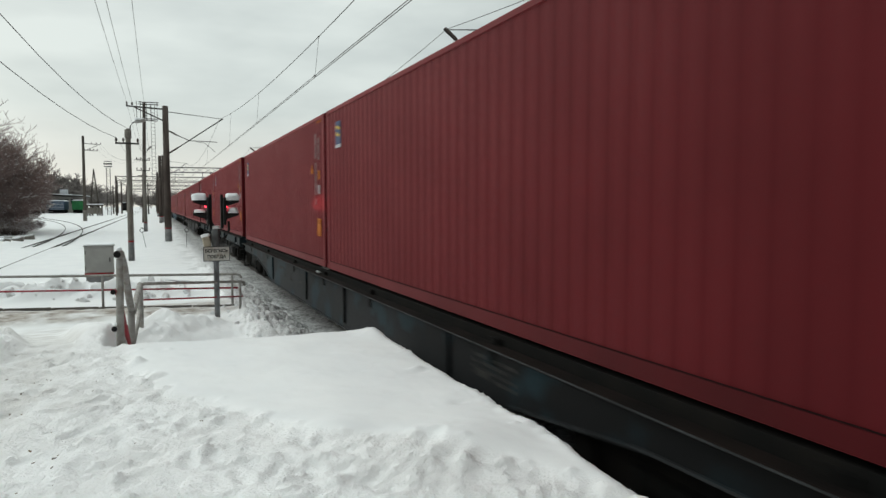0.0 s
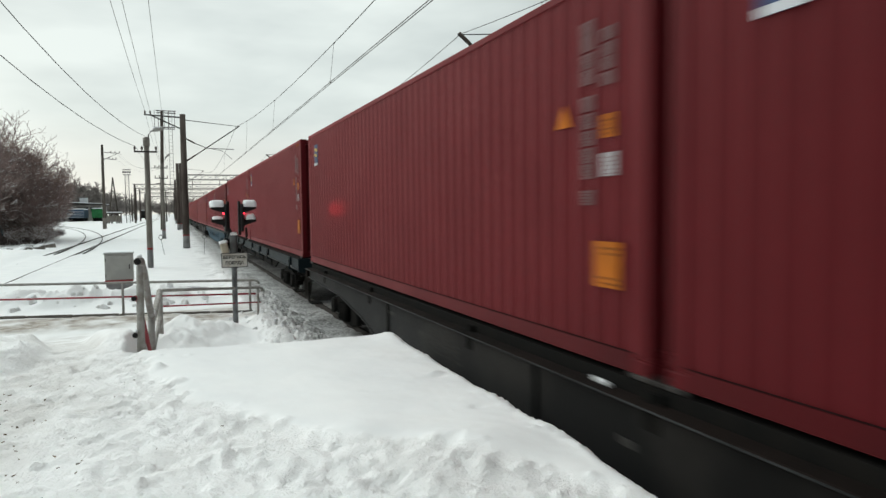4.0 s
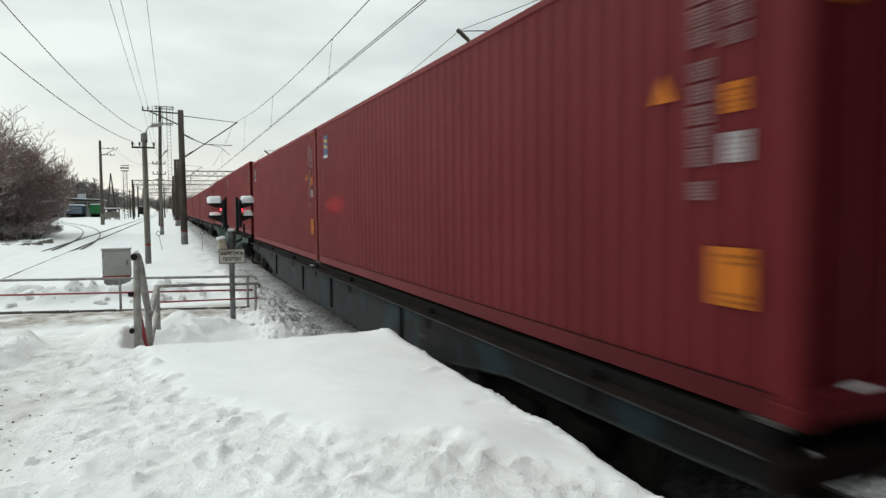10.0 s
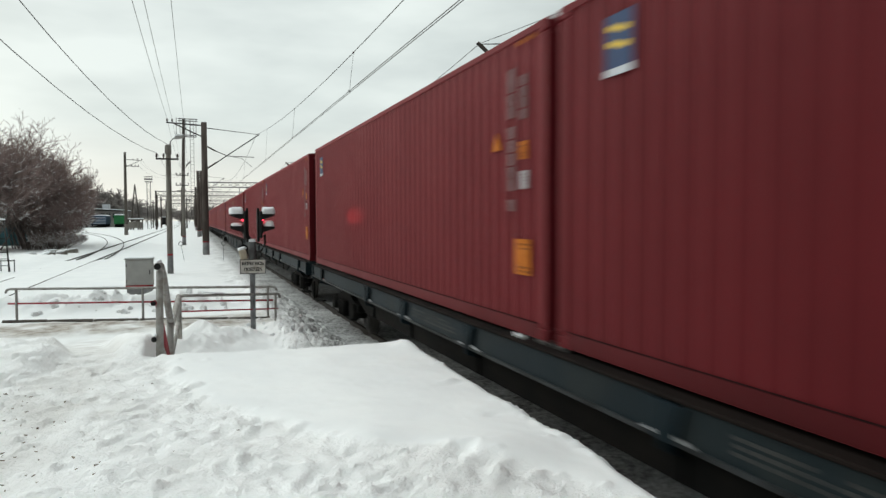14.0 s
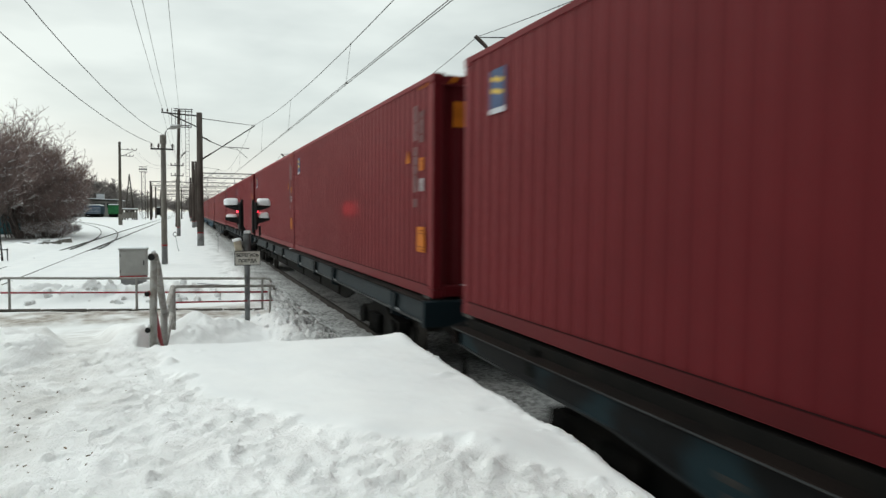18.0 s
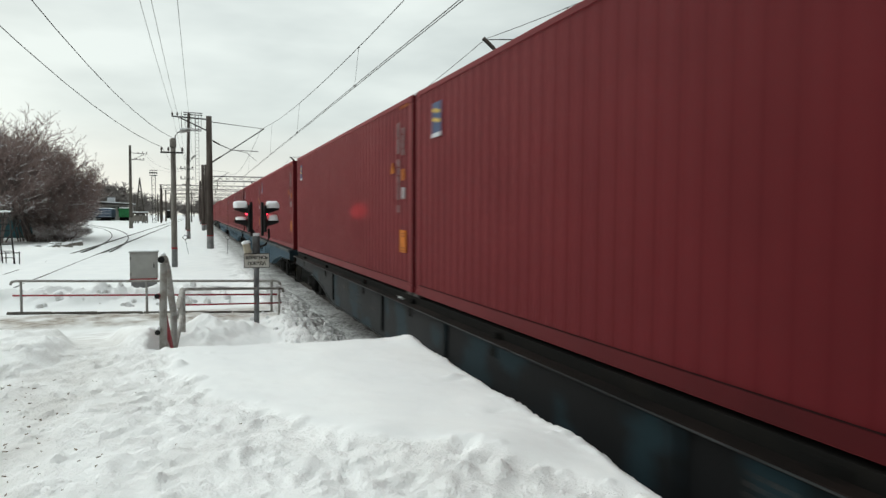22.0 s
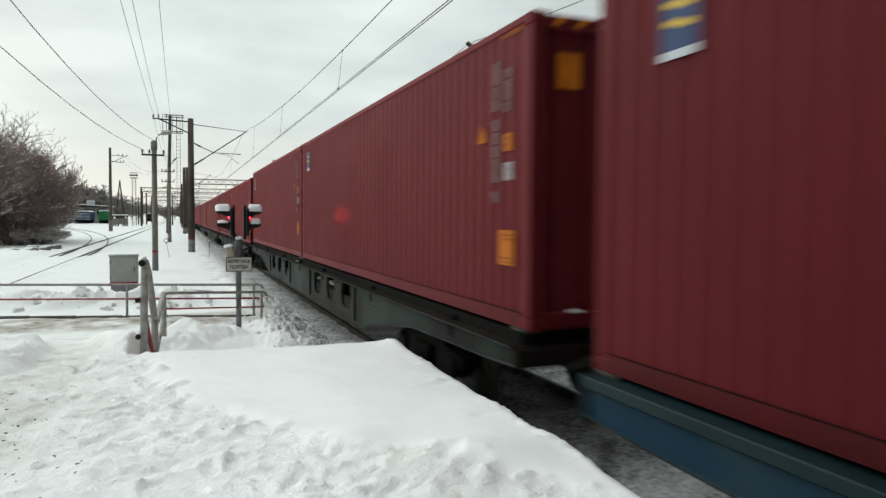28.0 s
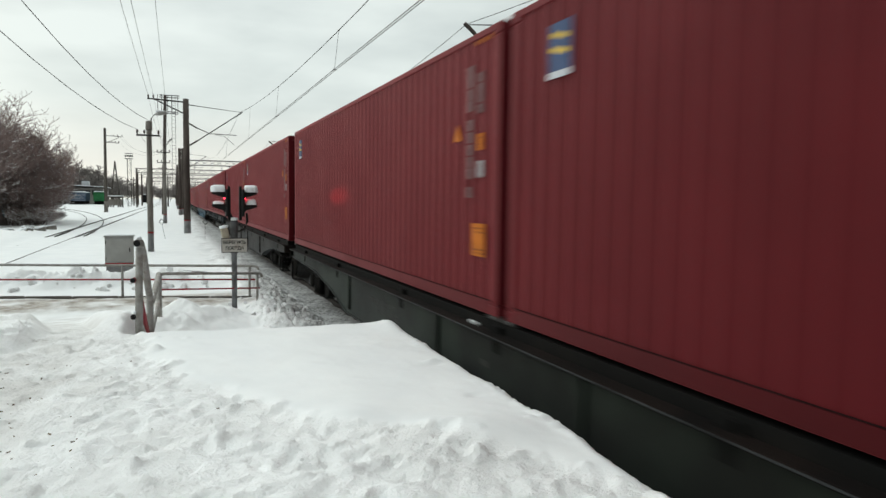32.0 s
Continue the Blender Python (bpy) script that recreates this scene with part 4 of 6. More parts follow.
KINDS = {
    "grey": build_wagon("plain", M_SILL_GREY, "long flat wagon with deep grimy grey side girders"),
    "shallow": build_wagon("shallow", M_SILL_TEAL, "long flat wagon with shallow dark sills and teal brackets"),
    "round": build_wagon("round", M_SILL_BLUE, "long flat wagon with blue side girders pierced by round holes"),
    "black": build_wagon("plain", M_SILL_BLACK, "long flat wagon with deep blackish navy side girders"),
    "windows": build_wagon("windows", M_SILL_GREEN, "long flat wagon with faded green girders and large openings"),
    "sooty": build_wagon("windows", M_SILL_GREEN_DARK, "long flat wagon with sooty green girders and large openings"),
    "moss": build_wagon("plain", M_SILL_MOSS, "long flat wagon with deep dark green side girders"),
}
ORDER = ("black black shallow grey shallow round grey black windows shallow shallow black shallow shallow black round round round sooty moss moss "
         "grey shallow round moss windows shallow grey black round shallow grey moss round shallow windows grey black round").split()
PITCH, FIRST = 25.62, 38.31   # metres from wagon to wagon; where the wagon named third stands at the start
RIDE = {"windows": 0.085, "sooty": 0.085, "moss": -0.05, "grey": -0.04, "black": -0.045, "round": -0.035, "shallow": 0.0}
CONTAINER = build_container(M_RED, M_RED_RAIL)
BROWNISH = build_container(M_BROWN, M_BROWN)
BROWN_ONES = ((5, -1), (16, -1), (24, 1))   # wagon and place of the duller containers
train = []   # (thing, x, y at the start, z)
used = set()
for n, kind in enumerate(ORDER):
    y = FIRST + PITCH * (n - 2)
    src = KINDS[kind]
    w = copy_thing(src, Matrix.Identity(4)) if kind in used else src
    used.add(kind)
    train.append((w, TRACK_X, y, RIDE[kind] - 0.02))
    for s in (-1, 1):
        src = BROWNISH if (n, s) in BROWN_ONES else CONTAINER
        c = src if src.name not in used else copy_thing(src, Matrix.Identity(4))
        used.add(src.name)
        train.append((c, TRACK_X, y + s * (L40 / 2 + 0.095), 1.20 + RIDE[kind]))


# metres gone since the start, time by time
GONE = [(0, 0.0), (3, 45.2), (6, 90.4), (9, 136.0), (13, 197.0), (19, 289.3), (23, 351.7), (28, 430.4), (32, 493.4)]
# metres ahead of that even pace
UNEVEN = [(0, 0), (1, -0.1), (2, 0.03), (3, 0.05), (4, 0), (6, -0.1), (7, 0.2), (8, 0), (9, 0.05), (10, 0.36), (11, 0.08), (12, 0.16), (13, 0), (14, 0), (16, 0), (17, 0.13), (18, 0.03), (19, 0.2), (20, 0.34), (21, 0.1), (22, 0.2), (23, 0.08), (24, 0), (25, 0.17), (26, 0.1), (28, 0.03), (29, 0.05), (30, 0.06), (31, 0), (32, 0.1)]


# ---- railings and fences at the platform's end and the crossing ----
def pipe_end(bm, p, d, r):
    """A thin black disc on a pipe's end, painted as its shaded hollow."""
    p, d = Vector(p), Vector(d).normalized()
    return tube(bm, [p, p + d * 0.004], r * 0.78, 10)


handrail = thing("stair_railing", "grey and red pipe railing going down from the snowy platform", "railing")
part("post", tube(B(), [(-0.415, 9.02, 0.4), (-0.405, 9.02, 1.2), (-0.395, 9.02, 1.70)], [0.046, 0.044, 0.04], 12), M_PIPE, handrail)
part("post", tube(B(), [(-0.335, 10.5, -0.1), (-0.335, 10.5, 0.86)], 0.05, 10), M_PIPE, handrail)
part("post", tube(B(), [(-0.27, 13.3, -0.1), (-0.27, 13.3, 0.93)], 0.05, 10), M_PIPE, handrail)
part("lower_pipe", tube(B(), [(-0.335, 10.5, 0.3), (-0.3, 12.0, 0.4), (-0.28, 13.3, 0.46)], 0.03, 8), M_PIPE, handrail)
top_pipe = part("handrail", tube(B(), [(-0.415, 8.93, 1.755), (-0.39, 9.15, 1.75), (-0.37, 9.35, 1.62), (-0.335, 10.45, 0.9), (-0.32, 10.75, 0.8), (-0.27, 13.3, 0.93)], 0.046, 12), M_PIPE, handrail)
part("pipe_mouth", pipe_end(B(), (-0.415, 8.928, 1.755), (0, -1, 0), 0.05), M_BLACK, top_pipe)
mid_pipe = part("mid_rail", tube(B(), [(-0.47, 8.95, 1.31), (-0.45, 9.05, 1.31), (-0.43, 9.2, 1.25), (-0.36, 10.4, 0.36), (-0.355, 10.6, 0.2)], 0.03, 10), M_PIPE_RED, handrail, "chipped red pipe")
part("pipe_mouth", pipe_end(B(), (-0.47, 8.948, 1.31), (0, -1, 0), 0.04), M_BLACK, mid_pipe)
low_pipe = part("low_rail", tube(B(), [(-0.47, 8.95, 0.87), (-0.44, 9.15, 0.86), (-0.40, 9.9, 0.5), (-0.36, 10.5, 0.1)], 0.036, 10), M_PIPE, handrail)
part("pipe_mouth", pipe_end(B(), (-0.47, 8.948, 0.87), (0, -1, 0), 0.04), M_BLACK, low_pipe)
for p, q, r in (((-0.41, 9.0, 1.80), (-0.385, 9.2, 1.79), 0.03), ((-0.335, 10.4, 0.97), (-0.325, 10.72, 0.87), 0.05), ((-0.465, 8.96, 0.905), (-0.45, 9.05, 0.905), 0.022)):
    part("snow_lump", tube(B(), [p, [(a + b) / 2 + (0.012 if i == 2 else 0) for i, (a, b) in enumerate(zip(p, q))], q], [r * 0.6, r, r * 0.5], 8), M_SNOWCAP, handrail)


def barrier(label, a, b, h, posts, red, hook=0.12, r=0.03, rise=0.0):
    """A pipe barrier from a to b with a hooked top rail, a thin red rail and posts at parts of its length."""
    f = thing("pipe_barrier", label, "barrier", group="barriers at the crossing")
    a, b = Vector((*a, 0)), Vector((*b, 0))
    d = (b - a).normalized()
    up = Vector((0, 0, 1))
    a.z = rise
    part("top_rail", tube(B(), [a - d * hook + up * (h - 0.09), a - d * hook * 0.7 + up * (h - 0.02), a + up * h, b + up * h, b + d * hook * 0.7 + up * (h - 0.02), b + d * hook + up * (h - 0.09)], r, 10), M_PIPE, f)
    part("red_rail", tube(B(), [a - d * 0.07 + up * (red + 0.25 * rise), b + d * 0.04 + up * (red + 0.02)], 0.021 - 0.02 * rise, 8), M_PIPE_RED, f, "thin red rail")
    for t in posts:
        p = a + (b - a) * t
        part("post", tube(B(), [p - up * 0.2, p + up * h], r * 0.95, 10), M_PIPE, f)
    part("snow_ridge", tube(B(), [a + d * 0.5 + up * (h + r * 0.6), a + (b - a) * 0.4 + up * (h + r * 0.9), a + (b - a) * 0.45 + up * (h + r * 0.5)], [0.008, 0.024, 0.006], 6), M_SNOWCAP, f)
    return f


far_barrier = barrier("long grey pipe barrier with red mid rail across snow", (-4.0, 18.35), (1.72, 16.65), 0.73, (0.02, 0.5, 0.985), 0.39)
barrier("short grey pipe barrier with red mid rail beside the crossing", (-0.2, 13.7), (1.72, 15.62), 0.66, (0.985,), 0.31, rise=0.24)
kerb_bm = B()
for k in range(6):
    a, b = k / 6, (k + 0.97) / 6
    p, q = Vector((-4.15, 18.2, 0)).lerp(Vector((1.75, 16.5, 0)), a), Vector((-4.15, 18.2, 0)).lerp(Vector((1.75, 16.5, 0)), b)
    tube(kerb_bm, [p + Vector((0, 0, -0.012)), q + Vector((0, 0, -0.004))], 0.045, 4)
solid("kerb_beam", kerb_bm, M_WOOD, "dark weathered timber kerb lying along the crossing", "kerb", kind="structure")


# ---- crossing signal with its warning sign ----
def hood(bm, p, s, r, length):
    """A half-round visor, open below, reaching out by length to the side s."""
    n, rows = 9, []
    for k, x in enumerate((0, length * 0.55, length)):
        rows.append([[bm.verts.new((p[0] + s * x, p[1] + rr * math.cos(a), p[2] + rr * math.sin(a))) for a in (math.radians(-20 + (220 + (-40 * k)) * i / n + 20 * k) for i in range(n + 1))] for rr in (r, r - 0.008)])
    for o, (a, b) in enumerate(zip(rows, rows[1:])):
        for q in (0, 1):
            for i in range(n):
                bm.faces.new((a[q][i], a[q][i + 1], b[q][i + 1], b[q][i]))
    for row in (rows[0], rows[-1]):
        for i in range(n):
            bm.faces.new((row[0][i], row[0][i + 1], row[1][i + 1], row[1][i]))
    return bm


def snow_pillow(p, size, seed):
    """A rounded heap of snow on a small ledge."""
    bm = B()
    bmesh.ops.create_icosphere(bm, subdivisions=3, radius=1.0)
    for v in bm.verts:
        q = Vector((math.copysign(abs(v.co.x) ** 0.6, v.co.x), math.copysign(abs(v.co.y) ** 0.6, v.co.y), max(v.co.z, -0.25) if v.co.z < 0 else v.co.z ** 0.7))
        q *= 1 + 0.16 * noise.noise(v.co * 1.7 + Vector((seed * 3.1, 0, 0)))
        v.co = Vector(p) + Vector((q.x * size[0], q.y * size[1], q.z * size[2]))
    for f in bm.faces:
        f.smooth = True
    return bm


signal = thing("crossing_signal", "grey signal post with snow-hooded red lamps and a warning sign", "crossing signal", pose(1.17, 15.1, 0))
part("post", tube(B(), [(0, 0, -0.2), (0, 0, 1.15), (0, 0, 1.155), (0, 0, 1.28)], [0.056, 0.056, 0.082, 0.082], 14), M_POST, signal)
part("post_head", tube(B(), [(0, 0, 1.26), (0, 0, 1.84), (0, 0, 1.86)], [0.08, 0.076, 0.045], 14), M_POST, signal)
part("snow_cap", snow_pillow((0, 0, 1.86), (0.085, 0.085, 0.05), 2), M_SNOWCAP, signal)
part("bracket", tube(B(), [(0.05, 0, 1.6), (0.2, 0, 1.66), (0.27, 0, 1.82), (0.26, 0, 2.0)], 0.024, 8), M_STEEL, signal)
part("bracket", tube(B(), [(-0.02, 0, 1.84), (-0.06, 0, 1.95), (-0.1, 0, 2.02)], 0.026, 8), M_STEEL, signal)
for s, x in ((-1, -0.17), (1, 0.205)):
    head = part("signal_head", box(box(B(), *sorted((x, x - s * 0.05)), -0.19, 0.19, 1.93, 2.5, 0.012), *sorted((x - s * 0.05, x - s * 0.1)), -0.07, 0.07, 1.85, 2.56), M_BLACK, signal, "black two-lamp signal head")
    for k, z in enumerate((2.36, 2.09)):
        part("visor", hood(B(), (x, 0, z), s, 0.125, 0.26), M_BLACK, head)
        part("lamp_lens", tube(B(), [(x + s * 0.004, 0, z), (x + s * 0.03, 0, z), (x + s * 0.04, 0, z)], [0.075, 0.068, 0.025], 14), M_LENS if k == 0 else M_BLACK, head, "glowing red lens" if k == 0 else "dark unlit lens")
        part("snow_pad", snow_pillow((x + s * 0.14, 0, z + 0.11), (0.15 if not k else 0.115, 0.145, 0.125 if not k else (0.1 if s > 0 else 0.055)), k + 3 * s), M_SNOWCAP, head)
bell = part("bell_box", box(B(), -0.24, -0.09, -0.12, 0.05, 1.47, 1.70, 0.02), M_BELL, signal, "beige bell box topped with snow", at=Matrix.Translation((-0.02, 0, 0)) @ Matrix.Translation((-0.165, 0, 1.58)) @ Matrix.Rotation(radians(-12), 4, "Y") @ Matrix.Translation((0.165, 0, -1.58)))
part("snow_pad", snow_pillow((-0.165, -0.03, 1.70), (0.09, 0.09, 0.05), 8), M_SNOWCAP, bell)
plate = part("sign_plate", box(B(), -0.255, 0.255, -0.135, -0.12, 1.185, 1.475, 0.004), M_SIGN, signal, "white warning plate with black letters")
rim = B()
for x0, x1, z0, z1 in ((-0.262, 0.262, 1.47, 1.482), (-0.262, 0.262, 1.178, 1.19), (-0.262, -0.25, 1.19, 1.47), (0.25, 0.262, 1.19, 1.47)):
    box(rim, x0, x1, -0.142, -0.118, z0, z1)
part("sign_frame", rim, M_STEEL, plate)


def lettering(text, size, m, mat, parent, label):
    cu = bpy.data.curves.new("lettering", "FONT")
    cu.body, cu.size, cu.align_x, cu.align_y, cu.extrude = text, size, "CENTER", "CENTER", 0.001
    cu.offset = size * 0.036
    ob = bpy.data.objects.new("lettering", cu)
    me = bpy.data.meshes.new_from_object(ob)
    bpy.data.objects.remove(ob)
    me.materials.append(mat)
    o = new("lettering", me)
    o.parent, o.matrix_basis = parent, m
    return tagged(o, label)


for text, z in (("БЕРЕГИСЬ", 1.39), ("ПОЕЗДА", 1.27)):
    lettering(text, 0.088, Matrix.Translation((0, -0.139, z)) @ Matrix.Rotation(math.pi / 2, 4, "X"), M_BLACK, plate, "black capital letters")


beam = bpy.data.lights.new("signal_lamp", "SPOT")
beam.energy, beam.color, beam.spot_size, beam.spot_blend, beam.shadow_soft_size = 95.0, (1.0, 0.04, 0.05), radians(18), 1.0, 0.05
new("signal_lamp", beam).matrix_world = look((1.62, 15.06, 2.34), (2.95, 13.42, 2.38)) @ Matrix.Diagonal((1.75, 0.6, 1, 1))


# ---- relay cabinet ----
cab = thing("relay_cabinet", "grey steel relay cabinet with red stripe in snow", "cabinet", pose(-1.62, 23.9, 0))
part("plinth", box(B(), -0.37, 0.37, -0.26, 0.26, -0.2, 0.22), M_CONCRETE_LIGHT, cab)
body = part("body", box(B(), -0.4, 0.4, -0.28, 0.28, 0.22, 1.07, 0.012), M_CABINET, cab)
part("door", box(B(), -0.37, 0.37, -0.295, -0.281, 0.27, 1.03, 0.005), M_CABINET, body)
part("handle", box(B(), 0.29, 0.32, -0.32, -0.295, 0.6, 0.74, 0.005), M_STEEL, body)
for z in (0.4, 0.9):
    part("hinge", tube(B(), [(-0.375, -0.3, z - 0.05), (-0.375, -0.3, z + 0.05)], 0.014, 8), M_STEEL, body)
part("stripe", box(B(), -0.405, 0.405, -0.3, -0.2, 0.222, 0.262), M_BAND, cab, "red painted stripe")
part("lid", box(B(), -0.43, 0.43, -0.31, 0.31, 1.07, 1.105, 0.01), M_CABINET, cab)
part("snow_cap", box(B(), -0.42, 0.42, -0.3, 0.3, 1.105, 1.15, 0.018), M_SNOWCAP, cab)


# ---- masts, poles and overhead line ----
def insulator(bm, p, h=0.16, r=0.05):
    p = Vector(p)
    return tube(bm, [p, p + Vector((0, 0, h * 0.25)), p + Vector((0, 0, h * 0.3)), p + Vector((0, 0, h * 0.55)), p + Vector((0, 0, h * 0.6)), p + Vector((0, 0, h))], [r * 0.35, r * 0.35, r, r * 0.6, r * 0.9, r * 0.4], 8)


def mast(x, y, h, r0=0.21, r1=0.15, mat=None, band=0.85, label="", name="catenary_mast"):
    """A tapered round concrete mast with a light foot and a red ring."""
    m = thing(name, label or "tall dark concrete catenary mast standing in snow", "mast", pose(x, y, 0), group="masts along the line")
    rb = r0 + (r1 - r0) * band / h
    part("shaft", tube(B(), [(0, 0, band), (0, 0, h)], [rb, r1], 14), mat or M_CONCRETE_DARK, m)
    part("foot", tube(B(), [(0, 0, -0.3), (0, 0, band - 0.07)], [r0, rb], 14), M_CONCRETE_LIGHT, m, "light grey painted foot")
    part("band", tube(B(), [(0, 0, band - 0.07), (0, 0, band)], [rb + 0.004, rb + 0.004], 14), M_BAND, m, "red painted ring")
    return m


def cantilever(m, reach, top=8.64, tip=8.3, low=5.85, contact=6.05, side=1):
    """The bracket that carries messenger and contact wire, reaching to one side."""
    s = side
    c = part("cantilever", tube(B(), [(s * 0.16, 0, low), (s * (reach + 0.05), 0, tip + 0.04)], 0.036, 8), M_STEEL, m)
    part("stay_rod", tube(B(), [(s * 0.16, 0, top), (s * reach * 0.45, 0, (top + tip) / 2 + 0.03), (s * reach, 0, tip + 0.02)], [0.03, 0.024, 0.016], 6), M_STEEL, c)
    part("strut", tube(B(), [(s * 0.16, 0, 7.4), (s * 0.75, 0, 7.08), (s * reach * 0.43, 0, 6.74)], [0.034, 0.034, 0.024], 6), M_STEEL, c)
    part("registration_tube", tube(B(), [(s * reach * 0.40, 0, 6.76), (s * reach * 0.9, 0, 6.72)], 0.026, 6), M_STEEL, c)
    part("steady_arm", tube(B(), [(s * reach * 0.52, 0, 6.7), (s * reach * 0.68, 0, 6.62), (s * reach * 0.86, 0, contact)], 0.016, 6), M_STEEL, c)
    for p, q in (((s * 0.2, 0, low + 0.05), (s * 0.75, 0, low + 0.05 + 0.55 * (tip - low) / reach)), ((s * 0.25, 0, 7.35), (s * 0.7, 0, 7.1))):
        part("insulator", tube(B(), [p, q], 0.055, 8), M_CONCRETE_DARK, c)


m1 = mast(0.83, 50.3, 9.02, 0.235, 0.19)
cantilever(m1, 3.65)
arm = part("feeder_bracket", tube(B(), [(0, -0.1, 8.78), (-2.4, -0.1, 8.9)], 0.05, 6), M_STEEL, m1)
part("brace", tube(B(), [(-0.08, -0.1, 8.0), (-1.95, -0.1, 8.86)], 0.045, 6), M_STEEL, arm)
for x in (-2.34, -2.02, -1.3):
    part("insulator", insulator(B(), (x, -0.1, 8.93), 0.24, 0.07), M_CONCRETE_DARK, arm)

pole = mast(-0.96, 32.4, 5.55, 0.13, 0.105, M_CONCRETE, 0.84, "grey concrete lamp pole with crossarm and red ring", "lamp_pole")
part("cap", tube(B(), [(0, 0, 5.2), (0, 0, 5.56), (0, 0, 5.62)], [0.135, 0.135, 0.04], 12), M_CONCRETE, pole)
cross = part("crossarm", box(B(), -0.5, 0.42, -0.24, -0.17, 4.93, 5.0), M_STEEL, pole)
for x in (-0.46, -0.18, 0.38):
    part("insulator", insulator(B(), (x, -0.2, 5.0), 0.2, 0.055), M_CONCRETE_DARK, cross)
part("lamp_arm", tube(B(), [(0.05, 0, 5.3), (0.1, 0, 5.72), (0.2, 0, 5.86), (0.3, 0, 5.9)], 0.025, 8), M_STEEL, pole)
lamp = part("lamp_head", tube(B(), [(0.26, 0, 5.88), (0.4, 0, 5.93), (0.66, 0, 6.0), (0.74, 0, 6.01)], [0.04, 0.085, 0.09, 0.03], 10), M_CABINET, pole, "pale street lamp head with snow on it")
part("snow_pad", snow_pillow((0.5, 0, 6.01), (0.24, 0.08, 0.06), 4), M_SNOWCAP, lamp)

pole3 = mast(-0.8, 70, 7.0, 0.18, 0.13, M_CONCRETE, 0.8, "grey concrete lamp pole with a small crossarm", "lamp_pole")
part("lamp_arm", tube(B(), [(0.05, 0, 6.6), (0.15, 0, 7.2), (0.45, 0, 7.6)], 0.03, 6), M_STEEL, pole3)
part("lamp_head", tube(B(), [(0.3, 0, 7.5), (0.6, 0, 7.8), (0.75, 0, 7.9)], [0.05, 0.1, 0.04], 8), M_CABINET, pole3)
for z in (6.6, 5.65):
    ca = part("crossarm", box(B(), -0.65, 0.5, -0.22, -0.15, z - 0.07, z), M_STEEL, pole3)
    for x in (-0.6, -0.25, 0.45):
        part("insulator", insulator(B(), (x, -0.18, z), 0.22, 0.06), M_CONCRETE_DARK, ca)

rack = thing("lighting_mast", "tall dark mast with steel rack and ladder on top", "mast", pose(-1.4, 108, 0))
part("shaft", tube(B(), [(0, 0, -0.3), (0.4, 0, 17.0)], [0.3, 0.2], 12), M_CONCRETE_DARK, rack)
for z, x0, x1 in ((14.5, -0.8, 2.1), (14.75, -0.8, 2.1), (17.1, -0.35, 2.3), (16.8, -0.35, 2.3)):
    part("rack_beam", box(B(), x0, x1, -0.1, 0.1, z - 0.05, z + 0.05), M_STEEL, rack)
for x in (-0.6, -0.1, 0.7, 1.3, 2.1):
    part("rack_post", tube(B(), [(x, 0, 14.5), (x, 0, 17.2)], 0.04, 6), M_STEEL, rack)
for x in (1.25, 1.75):
    part("ladder_rail", tube(B(), [(x, 0.1, 3.0), (x, 0.1, 16.8)], 0.028, 5), M_STEEL, rack)
rung = mesh_of("rung", tube(B(), [(1.25, 0.1, 0), (1.75, 0.1, 0)], 0.02, 4), M_STEEL)
for k in range(26):
    part("rung", rung, M_STEEL, rack, at=(0, 0, 3.2 + 0.52 * k))

m2 = mast(0.8, 104, 9.3, 0.24, 0.2)
cantilever(m2, 3.5)
mast(1.25, 108, 9.6, 0.24, 0.2)
m3 = mast(0.75, 166, 9.8, 0.22, 0.18)
cantilever(m3, 3.5)
mast(0.75, 230, 10.2, 0.22, 0.18)
mast(0.75, 292, 10.2, 0.22, 0.18)
# masts beyond the train, their brackets over the second line
for y, h in ((22.6, 9.6), (76, 9.6), (136, 9.6)):
    mm = mast(12.75, y, h)
    cantilever(mm, 3.2, top=8.75, tip=8.45, low=6.1, side=-1)
    part("insulator", tube(B(), [(-3.2, 0, 8.53), (-2.85, 0, 8.24), (-2.7, 0, 8.11)], [0.06, 0.07, 0.05], 8), M_CONCRETE_DARK, mm)
    part("insulator", tube(B(), [(-1.5, 0, 8.62), (-1.1, 0, 8.66)], 0.05, 8), M_CONCRETE_DARK, mm)

left_mast = thing("power_pole", "tall slim wooden pole with two short crossarms", "pole", pose(-10.05, 121, 0))
part("shaft", tube(B(), [(0, 0, -0.3), (0.05, 0, 13.2)], [0.27, 0.18], 12), M_WOOD, left_mast)
part("foot", tube(B(), [(0, 0, -0.1), (0, 0, 1.7)], [0.3, 0.28], 12), M_CONCRETE, left_mast)
for z, x in ((11.9, 2.5), (10.9, 2.0)):
    ca = part("crossarm", tube(B(), [(0, 0, z + 0.15), (x, 0, z)], 0.05, 6), M_STEEL, left_mast)
    for k in (0.5, 0.75, 1.0):
        part("insulator", insulator(B(), (x * k, 0, z + 0.03), 0.3, 0.09), M_CONCRETE_DARK, ca)
part("brace", tube(B(), [(0, 0, 10.8), (2.1, 0, 11.8)], 0.04, 6), M_STEEL, left_mast)

